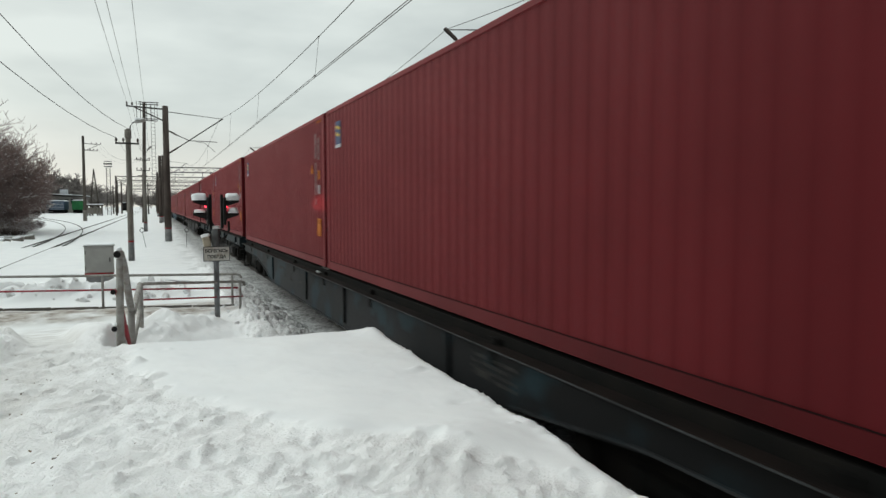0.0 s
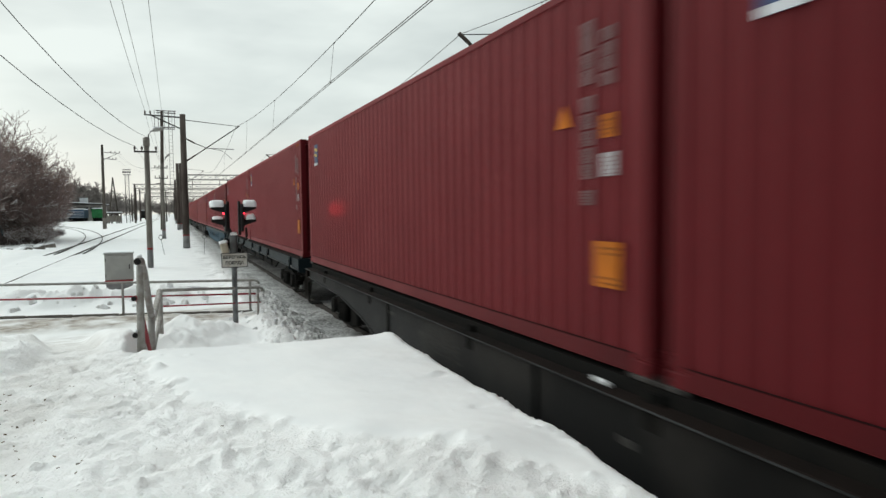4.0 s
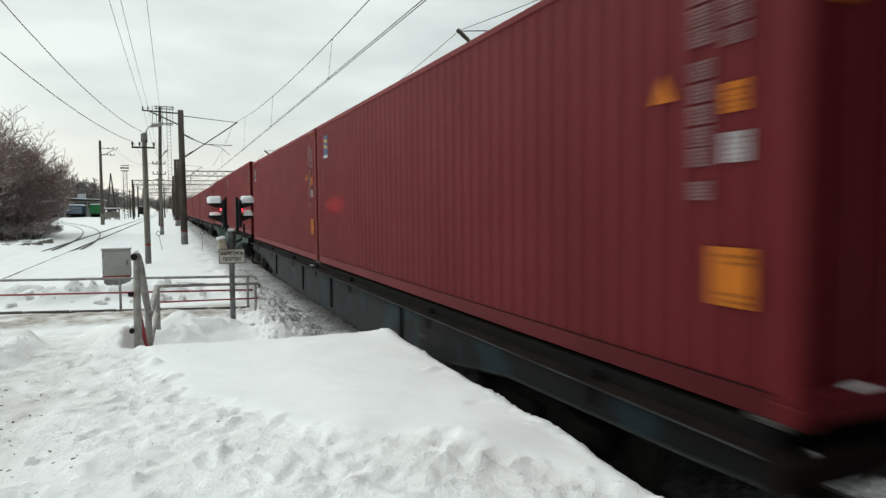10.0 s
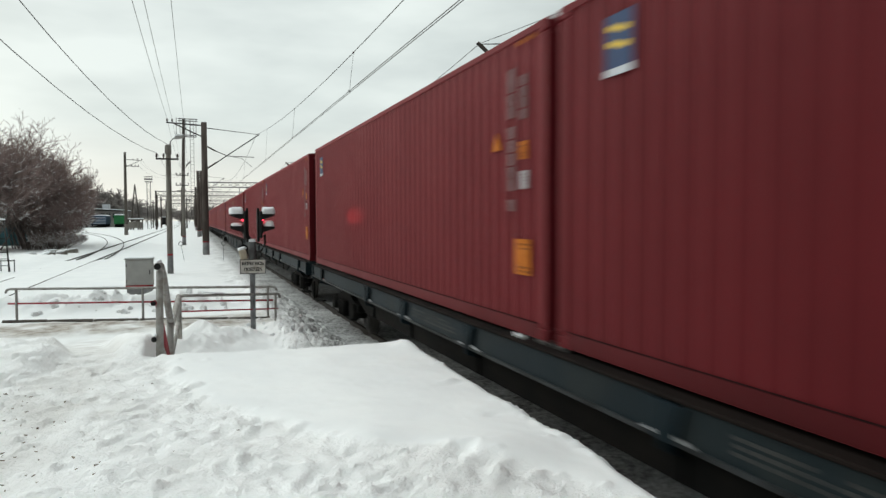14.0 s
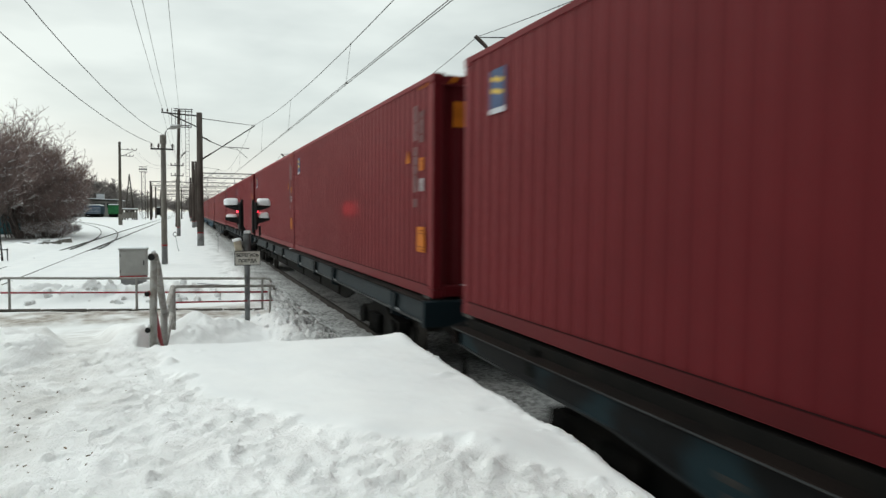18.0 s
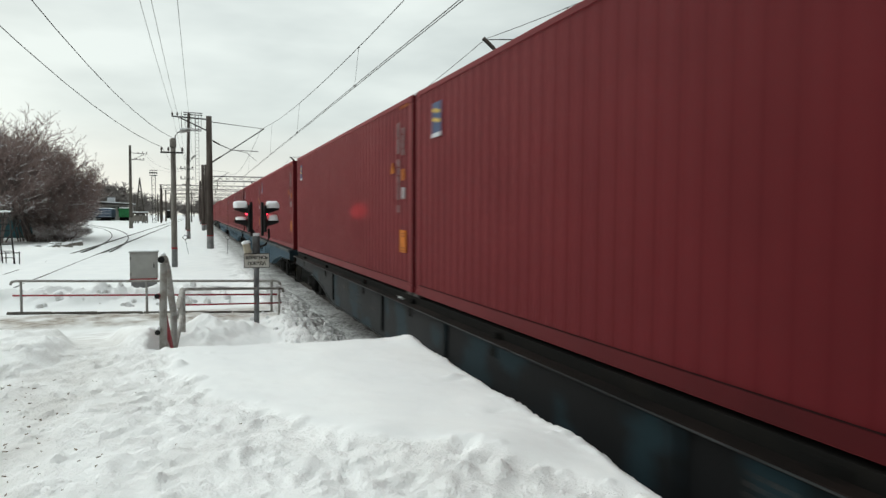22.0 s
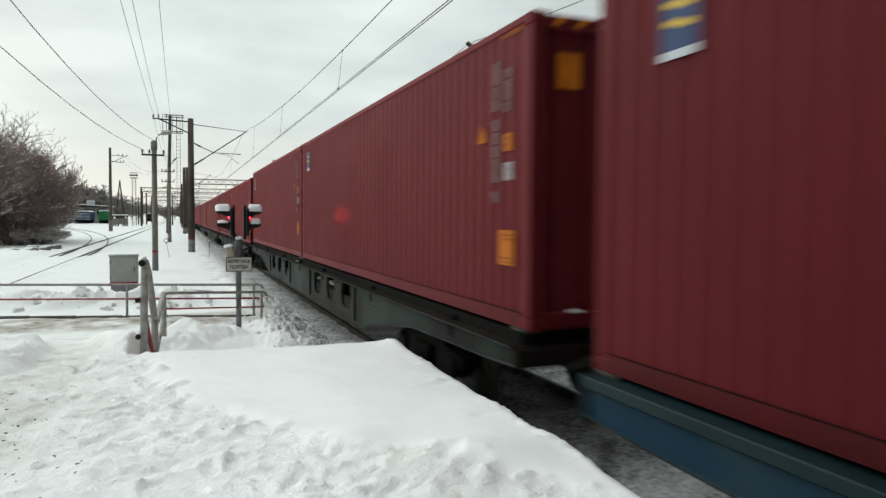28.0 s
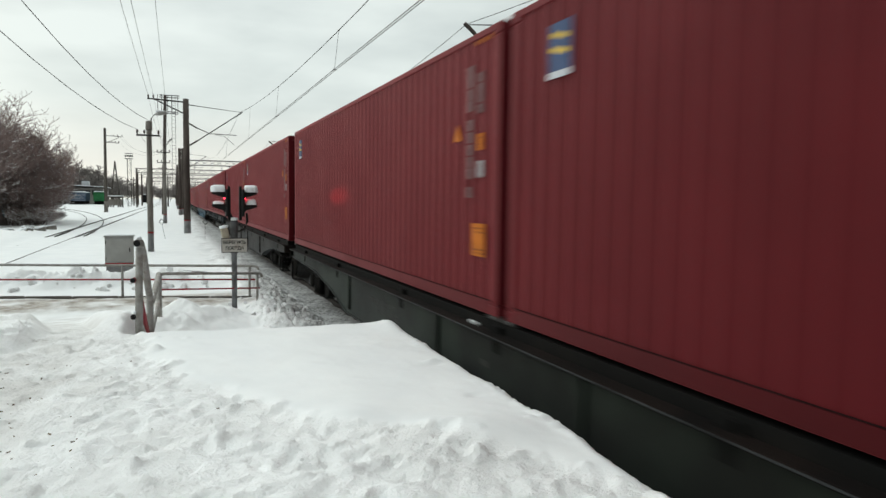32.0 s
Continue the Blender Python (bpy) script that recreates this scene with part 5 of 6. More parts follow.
aframe = thing("a_frame_pole", "dark wooden A-frame pole over stacked crates", "pole", pose(-13.6, 190, 0))
for s in (-1, 1):
    part("leg", tube(B(), [(s * 1.15, 0, -0.2), (0, 0, 11.4)], [0.2, 0.13], 8), M_WOOD, aframe)
for z, w in ((3.1, 1.0), (8.0, 0.4)):
    part("crosspiece", box(B(), -w, w, -0.1, 0.1, z - 0.1, z + 0.1), M_WOOD, aframe)
stack = thing("timber_platform", "snow-topped timber staging beneath the pole", "staging", pose(-13.5, 188.5, 0))
for x in (-1.6, -0.5, 0.6, 1.6):
    part("leg", box(B(), x - 0.12, x + 0.12, -0.8, 0.8, -0.1, 2.3), M_WOOD, stack)
part("deck", box(B(), -1.9, 1.9, -1, 1, 2.3, 2.6), M_WOOD, stack)
part("panel", box(B(), -1.7, 1.7, -0.9, -0.8, 0.4, 1.9), M_CONCRETE, stack)
part("snow_cap", box(B(), -1.9, 1.9, -1, 1, 2.6, 2.85, 0.1), M_SNOWCAP, stack)


def lattice(bm, p, q, w, bays, r=0.05, up=(0, 0, 1)):
    """A four-chord lattice girder between two points."""
    p, q = Vector(p), Vector(q)
    d = (q - p).normalized()
    u = Vector(up)
    v = d.cross(u).normalized()
    u = v.cross(d)
    corners = [u * a * w / 2 + v * b * w / 2 for a, b in ((-1, -1), (-1, 1), (1, 1), (1, -1))]
    for c in corners:
        tube(bm, [p + c, q + c], r, 4)
    for k in range(bays):
        a, b = p.lerp(q, k / bays), p.lerp(q, (k + 1) / bays)
        for i in range(4):
            c, e = corners[i], corners[(i + 1) % 4]
            tube(bm, [a + (c if k % 2 else e), b + (e if k % 2 else c)], r * 0.6, 3)
    return bm


tower = thing("floodlight_tower", "steel lattice floodlight tower with railed top platform", "lighting tower", pose(-10.9, 200, 0))
part("lattice_body", lattice(B(), (0, 0, -0.2), (0, 0, 12.6), 0.9, 16, 0.05, (0, 1, 0)), M_STEEL, tower)
part("platform", box(B(), -0.95, 0.95, -0.9, 0.9, 12.5, 12.65), M_STEEL, tower)
for z in (13.3, 13.9):
    part("guard_rail", tube(B(), [(-0.95, -0.9, z), (0.95, -0.9, z), (0.95, 0.9, z), (-0.95, 0.9, z), (-0.95, -0.9, z)], 0.05, 4), M_STEEL, tower)
for x in (-0.8, -0.27, 0.27, 0.8):
    part("floodlight", box(B(), x - 0.2, x + 0.2, -1.05, -0.8, 13.0, 13.45, 0.03), M_STEEL, tower)

for x, y, h in ((-11.4, 230, 8.5), (-11.6, 262, 11.0), (-14.5, 310, 9), (-10.5, 330, 9), (-2.0, 150, 9), (-1.6, 215, 9)):
    p = thing("power_pole", "slim weathered wooden pole in the snowy yard", "pole", pose(x, y, 0), group="poles in the yard")
    part("shaft", tube(B(), [(0, 0, -0.3), (0, 0, h)], [0.22, 0.14], 8), M_WOOD, p)
    part("crossarm", box(B(), -0.9, 0.9, -0.08, 0.08, h - 0.75, h - 0.6), M_WOOD, p)

for y, z, x0, x1 in ((150, 9.6, 1.0, 24), (190, 9.2, -9.0, 24), (232, 9.2, -9.5, 24), (290, 9.4, -10, 24), (350, 9.5, -10, 24)):
    g = thing("portal_gantry", "long steel lattice portal across the tracks", "gantry", pose(0, y, 0), group="portals over the yard")
    part("girder", lattice(B(), (x0, 0, z), (x1, 0, z), 1.0, int((x1 - x0) / 1.4), 0.07), M_STEEL, g)
    for x in (x0 + 0.3, x1 - 0.3):
        part("column", tube(B(), [(x, 0, -0.3), (x, 0, z + 0.4)], [0.25, 0.2], 10), M_CONCRETE_DARK, g)
    for x in np.arange(x0 + 3, x1, 5.3):
        part("hanger", tube(B(), [(x, 0, z - 0.5), (x, 0, z - 2.4)], 0.06, 4), M_STEEL, g)


def wire(label, points, r=0.0105, name="overhead_wire", group="wires over the yard"):
    """A wire hung through points; between two of them it sags by the amount given after the place."""
    path = []
    for (p, sag), (q, _) in zip(points, points[1:]):
        p, q = Vector(p), Vector(q)
        n = 16 if sag else 1
        path += [p.lerp(q, k / n) - Vector((0, 0, sag * 4 * (k / n) * (1 - k / n))) for k in range(n)]
    path.append(Vector(points[-1][0]))
    return solid(name, tube(B(), path, r, 5), M_WIRE, label, "wire", group=group)


def catenary(x, masts, contact=5.9, tip=8.3, sag=1.33):
    """Messenger, twin contact wire and droppers over one line."""
    line = thing("overhead_line", "black overhead line wires with droppers above the track", "overhead line")
    pts = []
    for a, b in zip(masts, masts[1:]):
        n = 22
        pts += [(x + 0.25 * math.cos(math.pi * k / n) * 0 , a + (b - a) * k / n, tip - sag * 4 * (k / n) * (1 - k / n)) for k in range(n)]
    pts.append((x, masts[-1], tip))
    part("messenger_wire", tube(B(), pts, 0.011, 5), M_WIRE, line)
    for dx in (-0.03, 0.03):
        part("contact_wire", tube(B(), [(x - 0.1 + dx, masts[0], contact), (x - 0.1 + dx, masts[-1], contact)], 0.009, 5), M_WIRE, line)
    for a, b in zip(masts, masts[1:]):
        if a > 110:
            continue
        for y in np.arange(a + 11.5, b - 4, 11.8):
            t = (y - a) / (b - a)
            z = tip - sag * 4 * t * (1 - t)
            d = part("dropper", tube(B(), [(x, y, z), (x - 0.1, y + 0.1, contact)], 0.005, 4), M_WIRE, line)
            part("clamp", tube(B(), [(x - 0.13, y + 0.1, contact + 0.02), (x - 0.07, y + 0.1, contact + 0.02)], 0.022, 6), M_STEEL, d)
            part("clamp", tube(B(), [(x - 0.02, y, z), (x + 0.02, y, z)], 0.02, 6), M_STEEL, d)


catenary(4.3, [-16, 50.3, 104, 166, 232, 290])
catenary(9.62, [-30, 22.6, 76, 136, 190, 250], contact=6.1, tip=8.5, sag=1.3)
wire("thin black feeder wire strung along the masts", [((-1.51, -30, 9.2), 0.7), ((-1.51, 50.2, 9.17), 0.6), ((-1.4, 104, 9.6), 0.5), ((-1.5, 232, 9.6), 0)], 0.0085)
wire("thin black feeder wire strung along the masts", [((-1.19, -30, 9.2), 0.7), ((-1.19, 50.2, 9.17), 0.6), ((-1.1, 104, 9.6), 0.5), ((-1.2, 232, 9.6), 0)], 0.0085)
wire("thin black feeder wire strung along the masts", [((-0.47, -30, 9.2), 0.7), ((-0.47, 50.2, 9.17), 0.6), ((-0.4, 104, 9.6), 0.5), ((-0.5, 232, 9.6), 0)], 0.0085)
wire("black service wire running down to the lamp pole", [((-6.71, -10, 11.35), 1.83), ((-1.42, 32.2, 5.2), 0)], 0.01)
wire("black service wire running down to the lamp pole", [((-5.64, -10, 12.26), 2.08), ((-1.0, 32.2, 5.62), 0)], 0.01)
for x, z in ((-1.4, 5.2), (-0.58, 5.2)):
    wire("thin wire between two lamp poles", [((x, 32.2, z), 0.5), ((x + 0.2, 69.8, 6.8), 0)], 0.006)
for k, (x, z) in enumerate(((-7.6, 12.2), (-8.2, 12.3), (-8.1, 11.2))):
    wire("thin slack wire crossing the yard", [((x, 121, z), 1.2), ((-0.9 + 0.3 * k, 70, 6.8), 0)], 0.008)

for x, y in ((1.62, 43.0), (-0.6, 43.6)):
    d = thing("marker_stake", "thin stake with a small diamond marker in snow", "marker", pose(x, y, 0, 0, 5 if x > 0 else -6, 0), group="diamond markers")
    part("stake", tube(B(), [(0.08, 0, -0.2), (0, 0, 0.85)], 0.012, 5), M_STEEL, d)
    bm = B()
    for a, b in (((0, 1), (1, 0)), ((1, 0), (0, -1)), ((0, -1), (-1, 0)), ((-1, 0), (0, 1))):
        tube(bm, [(a[0] * 0.14, 0, 0.92 + a[1] * 0.16), (b[0] * 0.14, 0, 0.92 + b[1] * 0.16)], 0.016, 5)
    part("diamond", bm, M_STEEL, d)


# ---- the yard's far side: shrubs, shed, wagons, building, woods ----
M_TWIG = material("twig_bark", (0.32, 0.235, 0.215), 0.9, vary=0.35, scale=2, second=(0.29, 0.23, 0.22), bump=0)
M_BARK = material("trunk_bark", (0.23, 0.19, 0.175), 0.9, vary=0.4, scale=4, bump=0.3)
M_LEAF = material("withered_leaf", (0.21, 0.11, 0.092), 0.9, vary=0.4, scale=2, bump=0)
M_WOODS = material("far_twigs", (0.33, 0.3, 0.285), 0.95, vary=0.3, scale=0.5, bump=0)


def grow(seed, height_m, stems, spread, depth=5, twig=0.012, droop=0.0):
    """Branch segments (a, b, ra, rb, level) of a bare shrub or tree."""
    rnd, out = random.Random(seed), []

    def limb(p, d, length, r, level):
        n = 3 if level < 2 else 2
        for k in range(n):
            d = (d + Vector((rnd.uniform(-1, 1), rnd.uniform(-1, 1), rnd.uniform(-0.6, 0.9))) * (0.16 + 0.05 * level) - Vector((0, 0, droop * level * 0.1))).normalized()
            q = p + d * (length / n)
            r2 = max(r * 0.82, twig * 0.5)
            out.append((p, q, r, r2, level))
            p, r = q, r2
            if level < depth:
                for _ in range(1 if level == 0 and k == 0 else rnd.choice((1, 2, 2))):
                    a = rnd.uniform(0, math.tau)
                    side = Vector((math.cos(a), math.sin(a), rnd.uniform(-0.1, 0.5)))
                    limb(p, (d * 0.75 + side * rnd.uniform(0.5, 0.95)).normalized(), length * rnd.uniform(0.52, 0.72), max(r * 0.62, twig), level + 1)
    for s in range(stems):
        a = rnd.uniform(0, math.tau)
        lean = spread * rnd.uniform(0.1, 0.6)
        limb(Vector((math.cos(a) * 0.35 * rnd.random() * stems / 3, math.sin(a) * 0.35 * rnd.random() * stems / 3, -0.2)), Vector((math.cos(a) * lean, math.sin(a) * lean, 1)).normalized(), height_m * rnd.uniform(0.42, 0.6), 0.022 + 0.0042 * height_m, 0)
    return out


def bars_mesh(name, segs, mat, sides=3, lift=0.0, flat=1.0):
    co, faces = [], []
    for a, b, ra, rb, _ in segs:
        d = (b - a).normalized()
        u = d.cross(Vector((0, 0, 1)) if abs(d.z) < 0.95 else Vector((1, 0, 0))).normalized()
        w = u.cross(d) if lift else d.cross(u)
        base = len(co)
        for p, r in ((a, ra), (b, rb)):
            for k in range(sides):
                t = math.tau * k / sides
                co.append(tuple(p + u * (math.cos(t) * r) + w * (math.sin(t) * r * flat) + Vector((0, 0, lift * r))))
        for k in range(sides):
            j = (k + 1) % sides
            faces.append((base + k, base + j, base + sides + j, base + sides + k))
    me = bpy.data.meshes.new(name)
    me.from_pydata(co, [], faces)
    me.materials.append(mat)
    return me


def bare_tree(name, label, category, seed, height_m, stems, spread, depth, leaves=0, snow=0.4, twig=0.014, twig_mat=None, group="", clear=-1.0):
    t = thing(name, label, category, group=group)
    segs = grow(seed, height_m, stems, spread, depth, twig)
    stem = []
    for seg in [s for s in segs if s[4] < 2]:
        if seg[4] == 0 and seg[0].z < -0.19 or not stem:
            stem.append([])
        stem[-1].append(seg)
    if stems > 12 or twig > 0.1:
        tagged(part("stems", bars_mesh("stems", sum(stem, []), M_BARK, 5), M_BARK, t), "tangled dark stems", kind="stuff")
    else:
        for one in stem:
            part("stem", bars_mesh("stem", one, M_BARK, 6), M_BARK, t)
    segs = [s for s in segs if s[4] < 2 or min(s[0].z, s[1].z) > clear]
    part("crown", bars_mesh("crown", [s for s in segs if s[4] >= 2], twig_mat or M_TWIG, 3), M_TWIG, t)
    rnd = random.Random(seed + 1)
    if snow:
        cap = [(a, b, ra * 0.8 + 0.006, rb * 0.8 + 0.006, l) for a, b, ra, rb, l in segs if l >= 1 and abs((b - a).normalized().z) < 0.6 and rnd.random() < snow * (1.8 if a.z < 3.2 else 0.4)]
        tagged(part("snow_load", bars_mesh("snow_load", cap, M_SNOWCAP, 3, 0.9), M_SNOWCAP, t), "snow lying along the branches", kind="stuff")
    if leaves:
        tips = [s for s in segs if s[4] == depth]
        co, faces = [], []
        for _ in range(leaves):
            p = rnd.choice(tips)[1] + Vector((rnd.gauss(0, 0.12), rnd.gauss(0, 0.12), rnd.gauss(0, 0.12)))
            u, w = Vector((rnd.gauss(0, 1), rnd.gauss(0, 1), rnd.gauss(0, 1))).normalized() * 0.05, Vector((rnd.gauss(0, 1), rnd.gauss(0, 1), rnd.gauss(0, 1))).normalized() * 0.04
            i = len(co)
            co += [tuple(p - u), tuple(p + w), tuple(p + u), tuple(p - w)]
            faces.append((i, i + 1, i + 2, i + 3))
        me = bpy.data.meshes.new("leaves")
        me.from_pydata(co, [], faces)
        me.materials.append(M_LEAF)
        tagged(part("leaves", me, M_LEAF, t), "withered brown leaves", kind="stuff")
    return t


SHRUB = [bare_tree("bare_shrub", "dense leafless reddish-brown shrub dusted with snow", "shrub", 11 + k, h, st, 0.9, 5, lv, sn, group="shrubs beside the siding", clear=1.9 if k == 0 else -1.0)
         for k, (h, st, lv, sn) in enumerate(((8.2, 7, 500, 0.3), (6.2, 10, 2600, 0.12), (5.2, 10, 300, 0.5)))]
SHRUB.append(bare_tree("bare_shrub", "low tangled shrub bent under lying snow", "shrub", 77, 2.6, 22, 2.6, 4, 0, 0.5, 0.012, group="shrubs beside the siding"))
spots = [(0, -12.3, 64, 1.05, 20), (1, -11.0, 68, 1.02, 70), (0, -14.8, 62, 1.32, 140), (0, -14.9, 63.5, 1.22, 275), (1, -11.8, 72, 1.05, 200), (0, -13.8, 70, 1.0, 260), (2, -10.6, 66.5, 0.8, 320),
         (0, -17.5, 66, 1.22, 33), (1, -13.6, 80, 1.1, 120), (0, -17.6, 85, 1.15, 300), (0, -20.5, 84, 1.1, 122), (0, -12.9, 67, 1.08, 10), (0, -13.7, 69, 1.1, 215), (1, -13.9, 75, 1.05, 333), (1, -12.6, 69, 0.9, 160),
         (1, -10.9, 64, 0.55, 275), (1, -12.1, 76, 1.08, 81), (0, -16.4, 64.5, 1.28, 60), (0, -13.6, 66.5, 1.2, 190), (0, -18.9, 67, 1.3, 250), (0, -12.9, 65, 0.95, 310), (0, -17.0, 70, 1.3, 95),
         *[(3, x, y, s, a) for x, y, s, a in ((-10.8, 64, 0.6, 150), (-10.9, 67, 0.7, 200), (-10.9, 70, 0.75, 30), (-10.8, 74, 0.8, 130), (-11.3, 71.5, 0.85, 280))]]
seen = set()
for k, x, y, s, a in spots:
    s *= 0.9
    m = Matrix.Translation((x, y, 0.1)) @ Matrix.Rotation(radians(a), 4, "Z") @ Matrix.Diagonal((s, s, s, 1))
    if k in seen:
        copy_thing(SHRUB[k], m)
    else:
        SHRUB[k].matrix_basis = m
        seen.add(k)

FAR_TREE = bare_tree("bare_tree", "tall leafless grey tree far behind the yard", "tree", 41, 11, 3, 0.5, 4, 0, 0.0, 0.11, M_WOODS, group="woods behind the yard")
rnd = random.Random(9)
first = True
for k in range(64):
    x, y = (rnd.uniform(-62, -17), rnd.uniform(310, 350)) if k < 34 else (rnd.uniform(-40, 30), rnd.uniform(430, 520))
    s = rnd.uniform(0.75, 1.35) if k < 34 else rnd.uniform(0.8, 1.2)
    m = Matrix.Translation((x, y, 0)) @ Matrix.Rotation(rnd.uniform(0, 6), 4, "Z") @ Matrix.Diagonal((s * 1.2, s * 1.2, s, 1))
    if first:
        FAR_TREE.matrix_basis, first = m, False
    else:
        copy_thing(FAR_TREE, m)

for x, y, s in ((-39, 330, 1.55), (-36, 332, 1.65), (-33.4, 328, 1.45), (-30.6, 331, 1.2), (-27.6, 330, 1.0), (-41.5, 334, 1.5)):
    copy_thing(FAR_TREE, Matrix.Translation((x, y, 0)) @ Matrix.Rotation(x, 4, "Z") @ Matrix.Diagonal((s, s, s, 1)))

M_SHED = material("teal_paint", (0.06, 0.17, 0.2), 0.7, vary=0.3, scale=1, second=(0.05, 0.11, 0.12))
shed = thing("garden_shed", "teal painted shed with a snowy roof", "shed", pose(-18.0, 78, 0))
part("wall", box(B(), -3.2, 2.6, -1.5, 1.5, -0.1, 1.72), M_SHED, shed)
part("roof", prism(B(), [(-3.5, 1.72), (2.9, 1.72), (2.9, 1.82), (-0.3, 2.25), (-3.5, 1.9)], "y", -1.8, 1.8), M_STEEL, shed)
part("snow_cap", prism(B(), [(-3.5, 1.9), (2.9, 1.82), (2.9, 1.95), (-0.3, 2.42), (-3.5, 2.05)], "y", -1.8, 1.8), M_SNOWCAP, shed)
for x in (-2.2, -0.8, 0.6, 2.0):
    part("batten", box(B(), x - 0.04, x + 0.04, -1.53, -1.5, 0, 1.7), M_SHED, shed)

ladder = thing("steel_ladder_frame", "leaning dark steel ladder frame capped with snow", "ladder", pose(-8.2, 36.2, 0))
for x in (-0.35, 0.12):
    part("ladder_rail", tube(B(), [(x + 0.25, -0.3, -0.1), (x, 0, 2.35)], 0.035, 6), M_STEEL, ladder)
for k in range(7):
    t = 0.12 + 0.13 * k
    part("rung", tube(B(), [(-0.1 - 0.25 * t, -0.3 + 0.3 * t, 2.35 * t), (0.37 - 0.25 * t, -0.3 + 0.3 * t, 2.35 * t)], 0.02, 5), M_STEEL, ladder)
part("snow_cap", snow_pillow((-0.11, 0, 2.36), (0.3, 0.08, 0.07), 6), M_SNOWCAP, ladder)
low = thing("low_steel_fence", "low rusty steel fence half buried in snow", "fence", pose(-8.35, 36, 0))
for x in (-0.6, -0.35, -0.1, 0.15, 0.45, 0.68):
    part("post", tube(B(), [(x, 0, -0.1), (x, 0, 0.55)], 0.025, 5), M_STEEL, low)
part("rail", tube(B(), [(-0.7, 0, 0.5), (0.72, 0, 0.5)], 0.025, 5), M_STEEL, low)
rnd = random.Random(4)
slab = mesh_of("concrete_block", box(B(), -0.36, 0.36, -0.22, 0.22, -0.1, 0.2, 0.02), M_CONCRETE)
slab_snow = mesh_of("snow_cap", box(B(), -0.35, 0.35, -0.21, 0.21, 0.2, 0.3, 0.03), M_SNOWCAP)
for k, (x, y) in enumerate(((-8.7, 48.4), (-8.35, 52.5), (-8.8, 50.5), (-9.3, 54), (-8.2, 55.5), (-9.6, 49))):
    s = thing("concrete_block", "snow-topped grey concrete block beside the siding", "concrete block", pose(x, y, 0.02, rnd.uniform(-8, 8), rnd.uniform(-10, 10), rnd.uniform(0, 180)), group="concrete blocks")
    part("block", slab, M_CONCRETE, s)
    part("snow_cap", slab_snow, M_SNOWCAP, s)
chunk = B()
bmesh.ops.create_icosphere(chunk, subdivisions=2, radius=0.12)
for v in chunk.verts:
    v.co *= 1 + 0.5 * noise.noise(v.co * 9)
chunk_me = mesh_of("ice_chunk", chunk, M_CLOD)
for k in range(110):
    x, y = (rnd.uniform(-3.9, 0.8), rnd.uniform(18.9, 20.4)) if k < 46 else (rnd.gauss(1.75, 0.3), rnd.uniform(11.5, 17.0))
    zz = float(height(np.array([x]), np.array([y]))[0][0])
    o = new("ice_chunk", chunk_me)
    sc = rnd.uniform(0.25, 0.95) if k < 46 else rnd.uniform(0.15, 0.5)
    o.matrix_basis = Matrix.Translation((x, y, zz)) @ Euler((rnd.uniform(0, 6), rnd.uniform(0, 6), rnd.uniform(0, 6))).to_matrix().to_4x4() @ Matrix.Diagonal((sc, sc, sc * 0.8, 1))
    tagged(o, "pale lump of dirty frozen snow", "ice chunk", group="lumps of ice by the crossing")

M_SHOP = material("shed_cladding", (0.3, 0.29, 0.27), 0.8, vary=0.3, scale=0.5, second=(0.22, 0.2, 0.19))
M_GLASS = material("dark_window", (0.03, 0.035, 0.04), 0.2, vary=0.2, scale=2, bump=0)
shop = thing("depot_building", "long low grey depot building with a snowy roof", "building", pose(-46, 285, 0))
part("wall", box(B(), 0, 22.5, -12, 12, -0.2, 5.6), M_SHOP, shop)
part("roof", prism(B(), [(-0.6, 6.6), (23.2, 5.5), (23.2, 5.9), (-0.6, 7.1)], "y", -13, 13), M_STEEL, shop)
part("snow_cap", prism(B(), [(-0.6, 7.1), (23.2, 5.9), (23.2, 6.15), (-0.6, 7.4)], "y", -13, 13), M_SNOWCAP, shop)
for k in range(11):
    wdw = part("window", box(B(), 1 + k * 2, 2.3 + k * 2, -12.06, -11.9, 3.2, 4.8), M_GLASS, shop)
    part("window_frame", box(B(), 1.58 + k * 2, 1.72 + k * 2, -12.1, -12.06, 3.2, 4.8), M_CABINET, wdw)
part("roof_hut", box(B(), 15, 17.4, -6, -3, 6.3, 8.2), M_LOGO_WHITE, shop)


def boxcar(label, x, y, w, h, mat, slats=0):
    c = thing("parked_wagon", label, "freight wagon", pose(x, y, 0), group="wagons parked in the yard")
    part("body", box(B(), -w / 2, w / 2, -6.5, 6.5, 1.1, h, 0.05), mat, c)
    part("roof", prism(B(), [(-w / 2 - 0.05, h), (w / 2 + 0.05, h), (w * 0.3, h + 0.3), (-w * 0.3, h + 0.3)], "y", -6.6, 6.6), M_SNOWCAP, c)
    part("underframe", box(B(), -w / 2 + 0.3, w / 2 - 0.3, -6.4, 6.4, 0.6, 1.1), M_DARK, c)
    for s in (-1, 1):
        part("bogie", box(B(), -w / 2 + 0.2, w / 2 - 0.2, s * 4.5 - 1.2, s * 4.5 + 1.2, 0.02, 0.7, 0.1), M_DARK, c)
    for k in range(slats):
        part("slat", box(B(), -w / 2 + 0.1, w / 2 - 0.1, -6.58, -6.5, 1.3 + k * (h - 1.5) / slats, 1.42 + k * (h - 1.5) / slats), M_LOGO_WHITE, c)


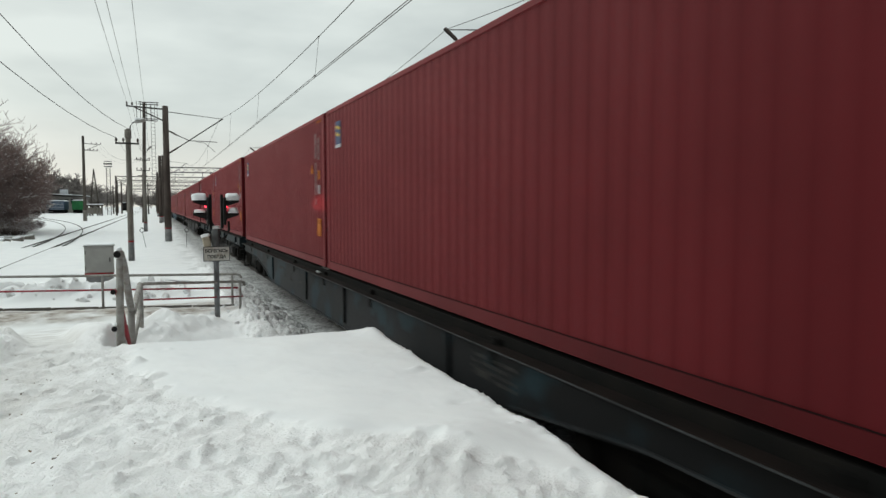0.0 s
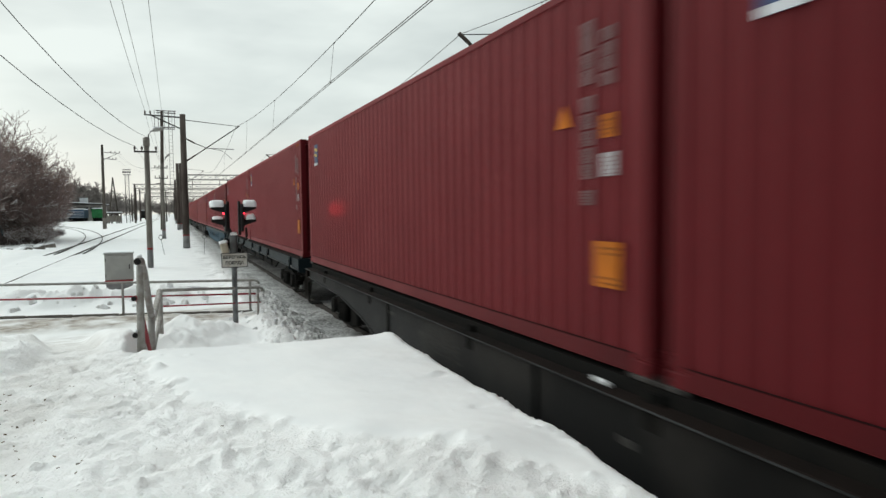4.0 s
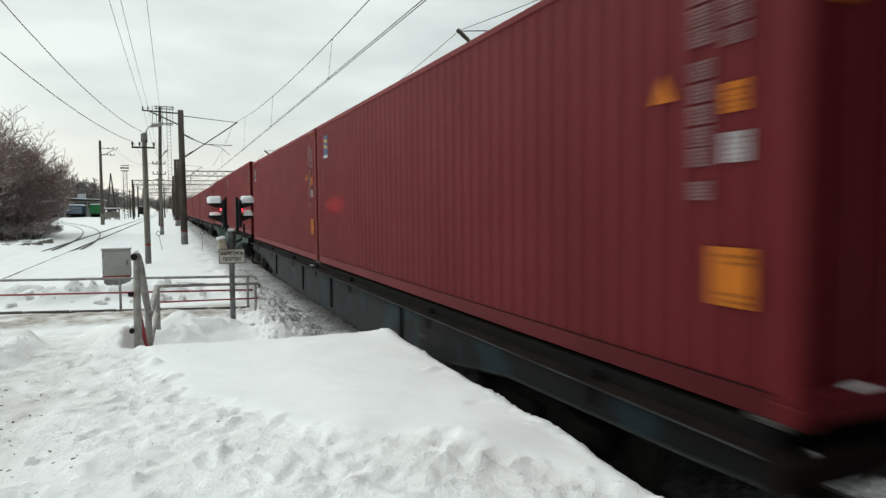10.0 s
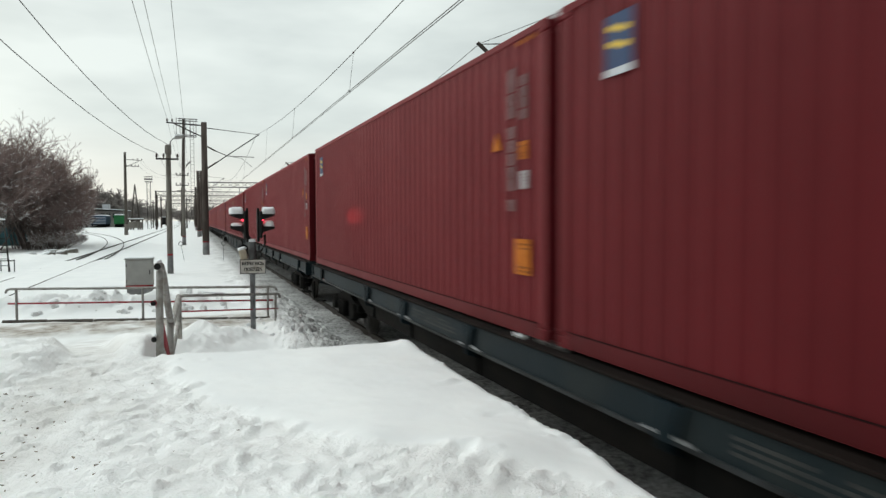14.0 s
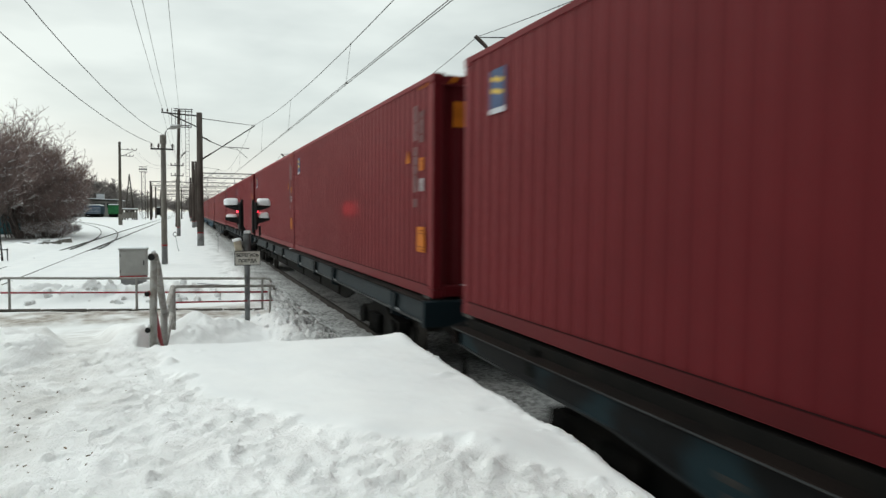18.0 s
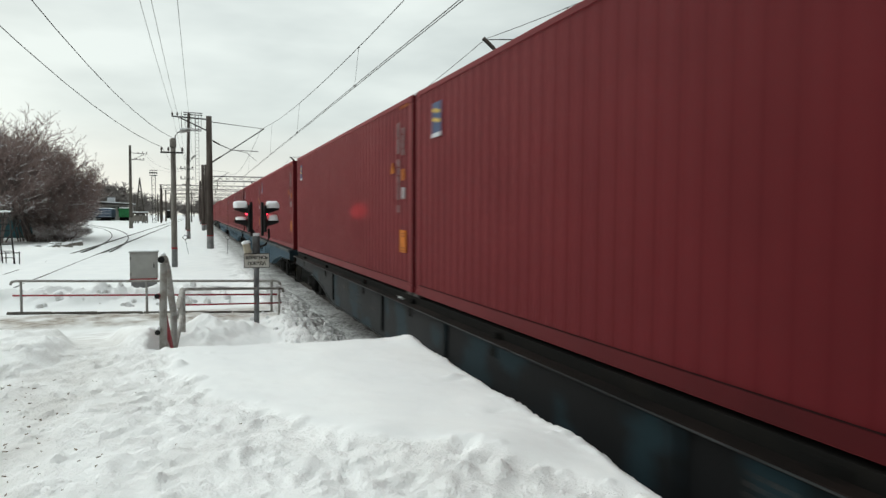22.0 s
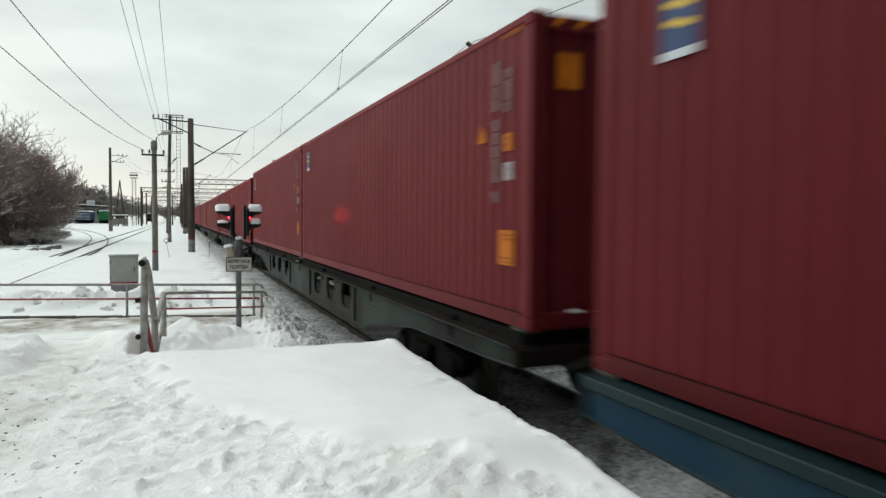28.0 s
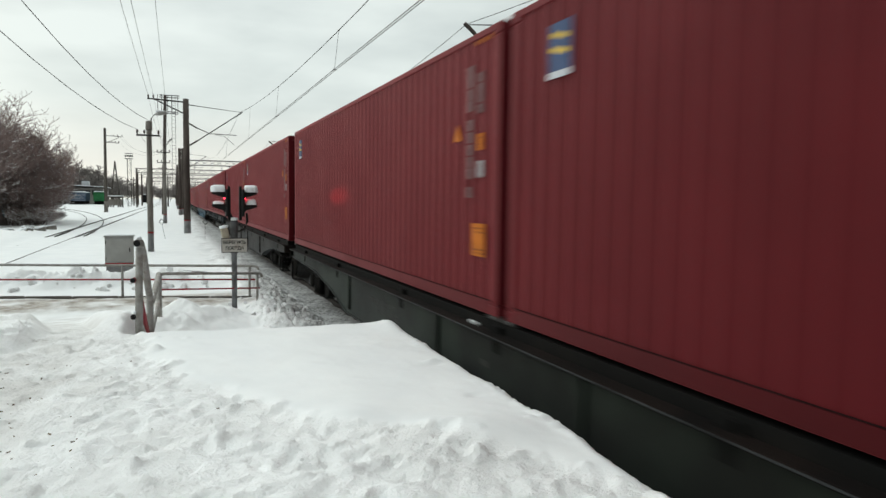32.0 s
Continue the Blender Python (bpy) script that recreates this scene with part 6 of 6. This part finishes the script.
M_PARK_BLUE = material("faded_blue_paint", (0.05, 0.09, 0.15), 0.7, vary=0.3, scale=1)
M_PARK_GREEN = material("bright_green_paint", (0.03, 0.2, 0.07), 0.6, vary=0.3, scale=1)
M_PARK_RUST = material("rust_red_paint", (0.1, 0.03, 0.025), 0.8, vary=0.3, scale=1)
boxcar("parked blue wagon with pale slats in snow", -29.2, 257, 5.0, 3.9, M_PARK_BLUE, 5)
boxcar("parked bright green wagon in the snowy yard", -23.0, 258, 3.2, 4.1, M_PARK_GREEN)
boxcar("parked rust-red wagon behind the shrubs", -35.5, 257, 4.2, 3.9, M_PARK_RUST)
boxcar("distant dark locomotive standing on a snowy track", -13.4, 386, 3.2, 3.9, M_BLACK)

# bits of straw and bark trodden into the path
M_STRAW = material("trodden_straw", (0.27, 0.2, 0.14), 0.9, vary=0.4, scale=9, bump=0)
rnd, co, faces = random.Random(17), [], []
while len(co) < 8 * 170:
    x, y = rnd.uniform(-3.0, 0.6), rnd.uniform(4.4, 7.6)
    if float(trampled(np.array([x]), np.array([y]))[0]) < 0.8 or rnd.random() > 0.15 + 0.85 * (x < -0.6 - 0.15 * (y - 5)):
        continue
    z = float(height(np.array([x]), np.array([y]))[0][0])
    a, l, w = rnd.uniform(0, math.pi), rnd.uniform(0.004, 0.018), rnd.uniform(0.0015, 0.004)
    u, v, n0 = Vector((math.cos(a), math.sin(a), 0)) * l, Vector((-math.sin(a), math.cos(a), 0)) * w, len(co)
    for h in (-0.02, 0.006):
        co += [tuple(Vector((x, y, z + h)) + p) for p in (-u - v, u - v * 0.3, u + v * 0.3, v - u)]
    faces += [tuple(n0 + k for k in q) for q in ((4, 5, 6, 7), (0, 1, 5, 4), (1, 2, 6, 5), (2, 3, 7, 6), (3, 0, 4, 7))]
straw_me = bpy.data.meshes.new("straw")
straw_me.from_pydata(co, [], faces)
straw_me.materials.append(M_STRAW)
tagged(new("straw", straw_me), "brown bits of straw and bark trodden into snow", "straw", kind="stuff")


# ---- what moves: the wagons and containers roll towards the camera, and the wheels turn ----
def gone(t):
    """A smooth way through GONE."""
    ts, ds = [p[0] for p in GONE], [p[1] for p in GONE]
    k = max(i for i in range(len(ts) - 1) if ts[i] <= t) if t > 0 else 0
    slope = [(ds[min(i + 1, len(ts) - 1)] - ds[max(i - 1, 0)]) / (ts[min(i + 1, len(ts) - 1)] - ts[max(i - 1, 0)]) for i in range(len(ts))]
    h = ts[k + 1] - ts[k]
    u = (t - ts[k]) / h
    return ((1 + 2 * u) * (1 - u) ** 2 * ds[k] + u * (1 - u) ** 2 * h * slope[k] + u * u * (3 - 2 * u) * ds[k + 1] + u * u * (u - 1) * h * slope[k + 1])


def motions():
    stops = [(t, gone(t) + float(np.interp(t, [u[0] for u in UNEVEN], [u[1] for u in UNEVEN]))) for t in range(33)]
    for ob, x, y, z in train:
        walk(ob, [(t, pose(x, y - d, z)) for t, d in stops])
    wheels = [o for ob, *_ in train for o in ob.children_recursive if o.name.startswith("wheelset")]
    turn = [(k / FPS, Matrix.Rotation(gone(k / FPS) / 0.475, 4, "X")) for k in range(32 * FPS + 1)]
    walk(wheels[0], turn)
    keys = wheels[0].animation_data
    for o in wheels[1:]:
        o.rotation_mode = "QUATERNION"
        held = o.animation_data_create()
        held.action, held.action_slot = keys.action, keys.action_slot


motions()
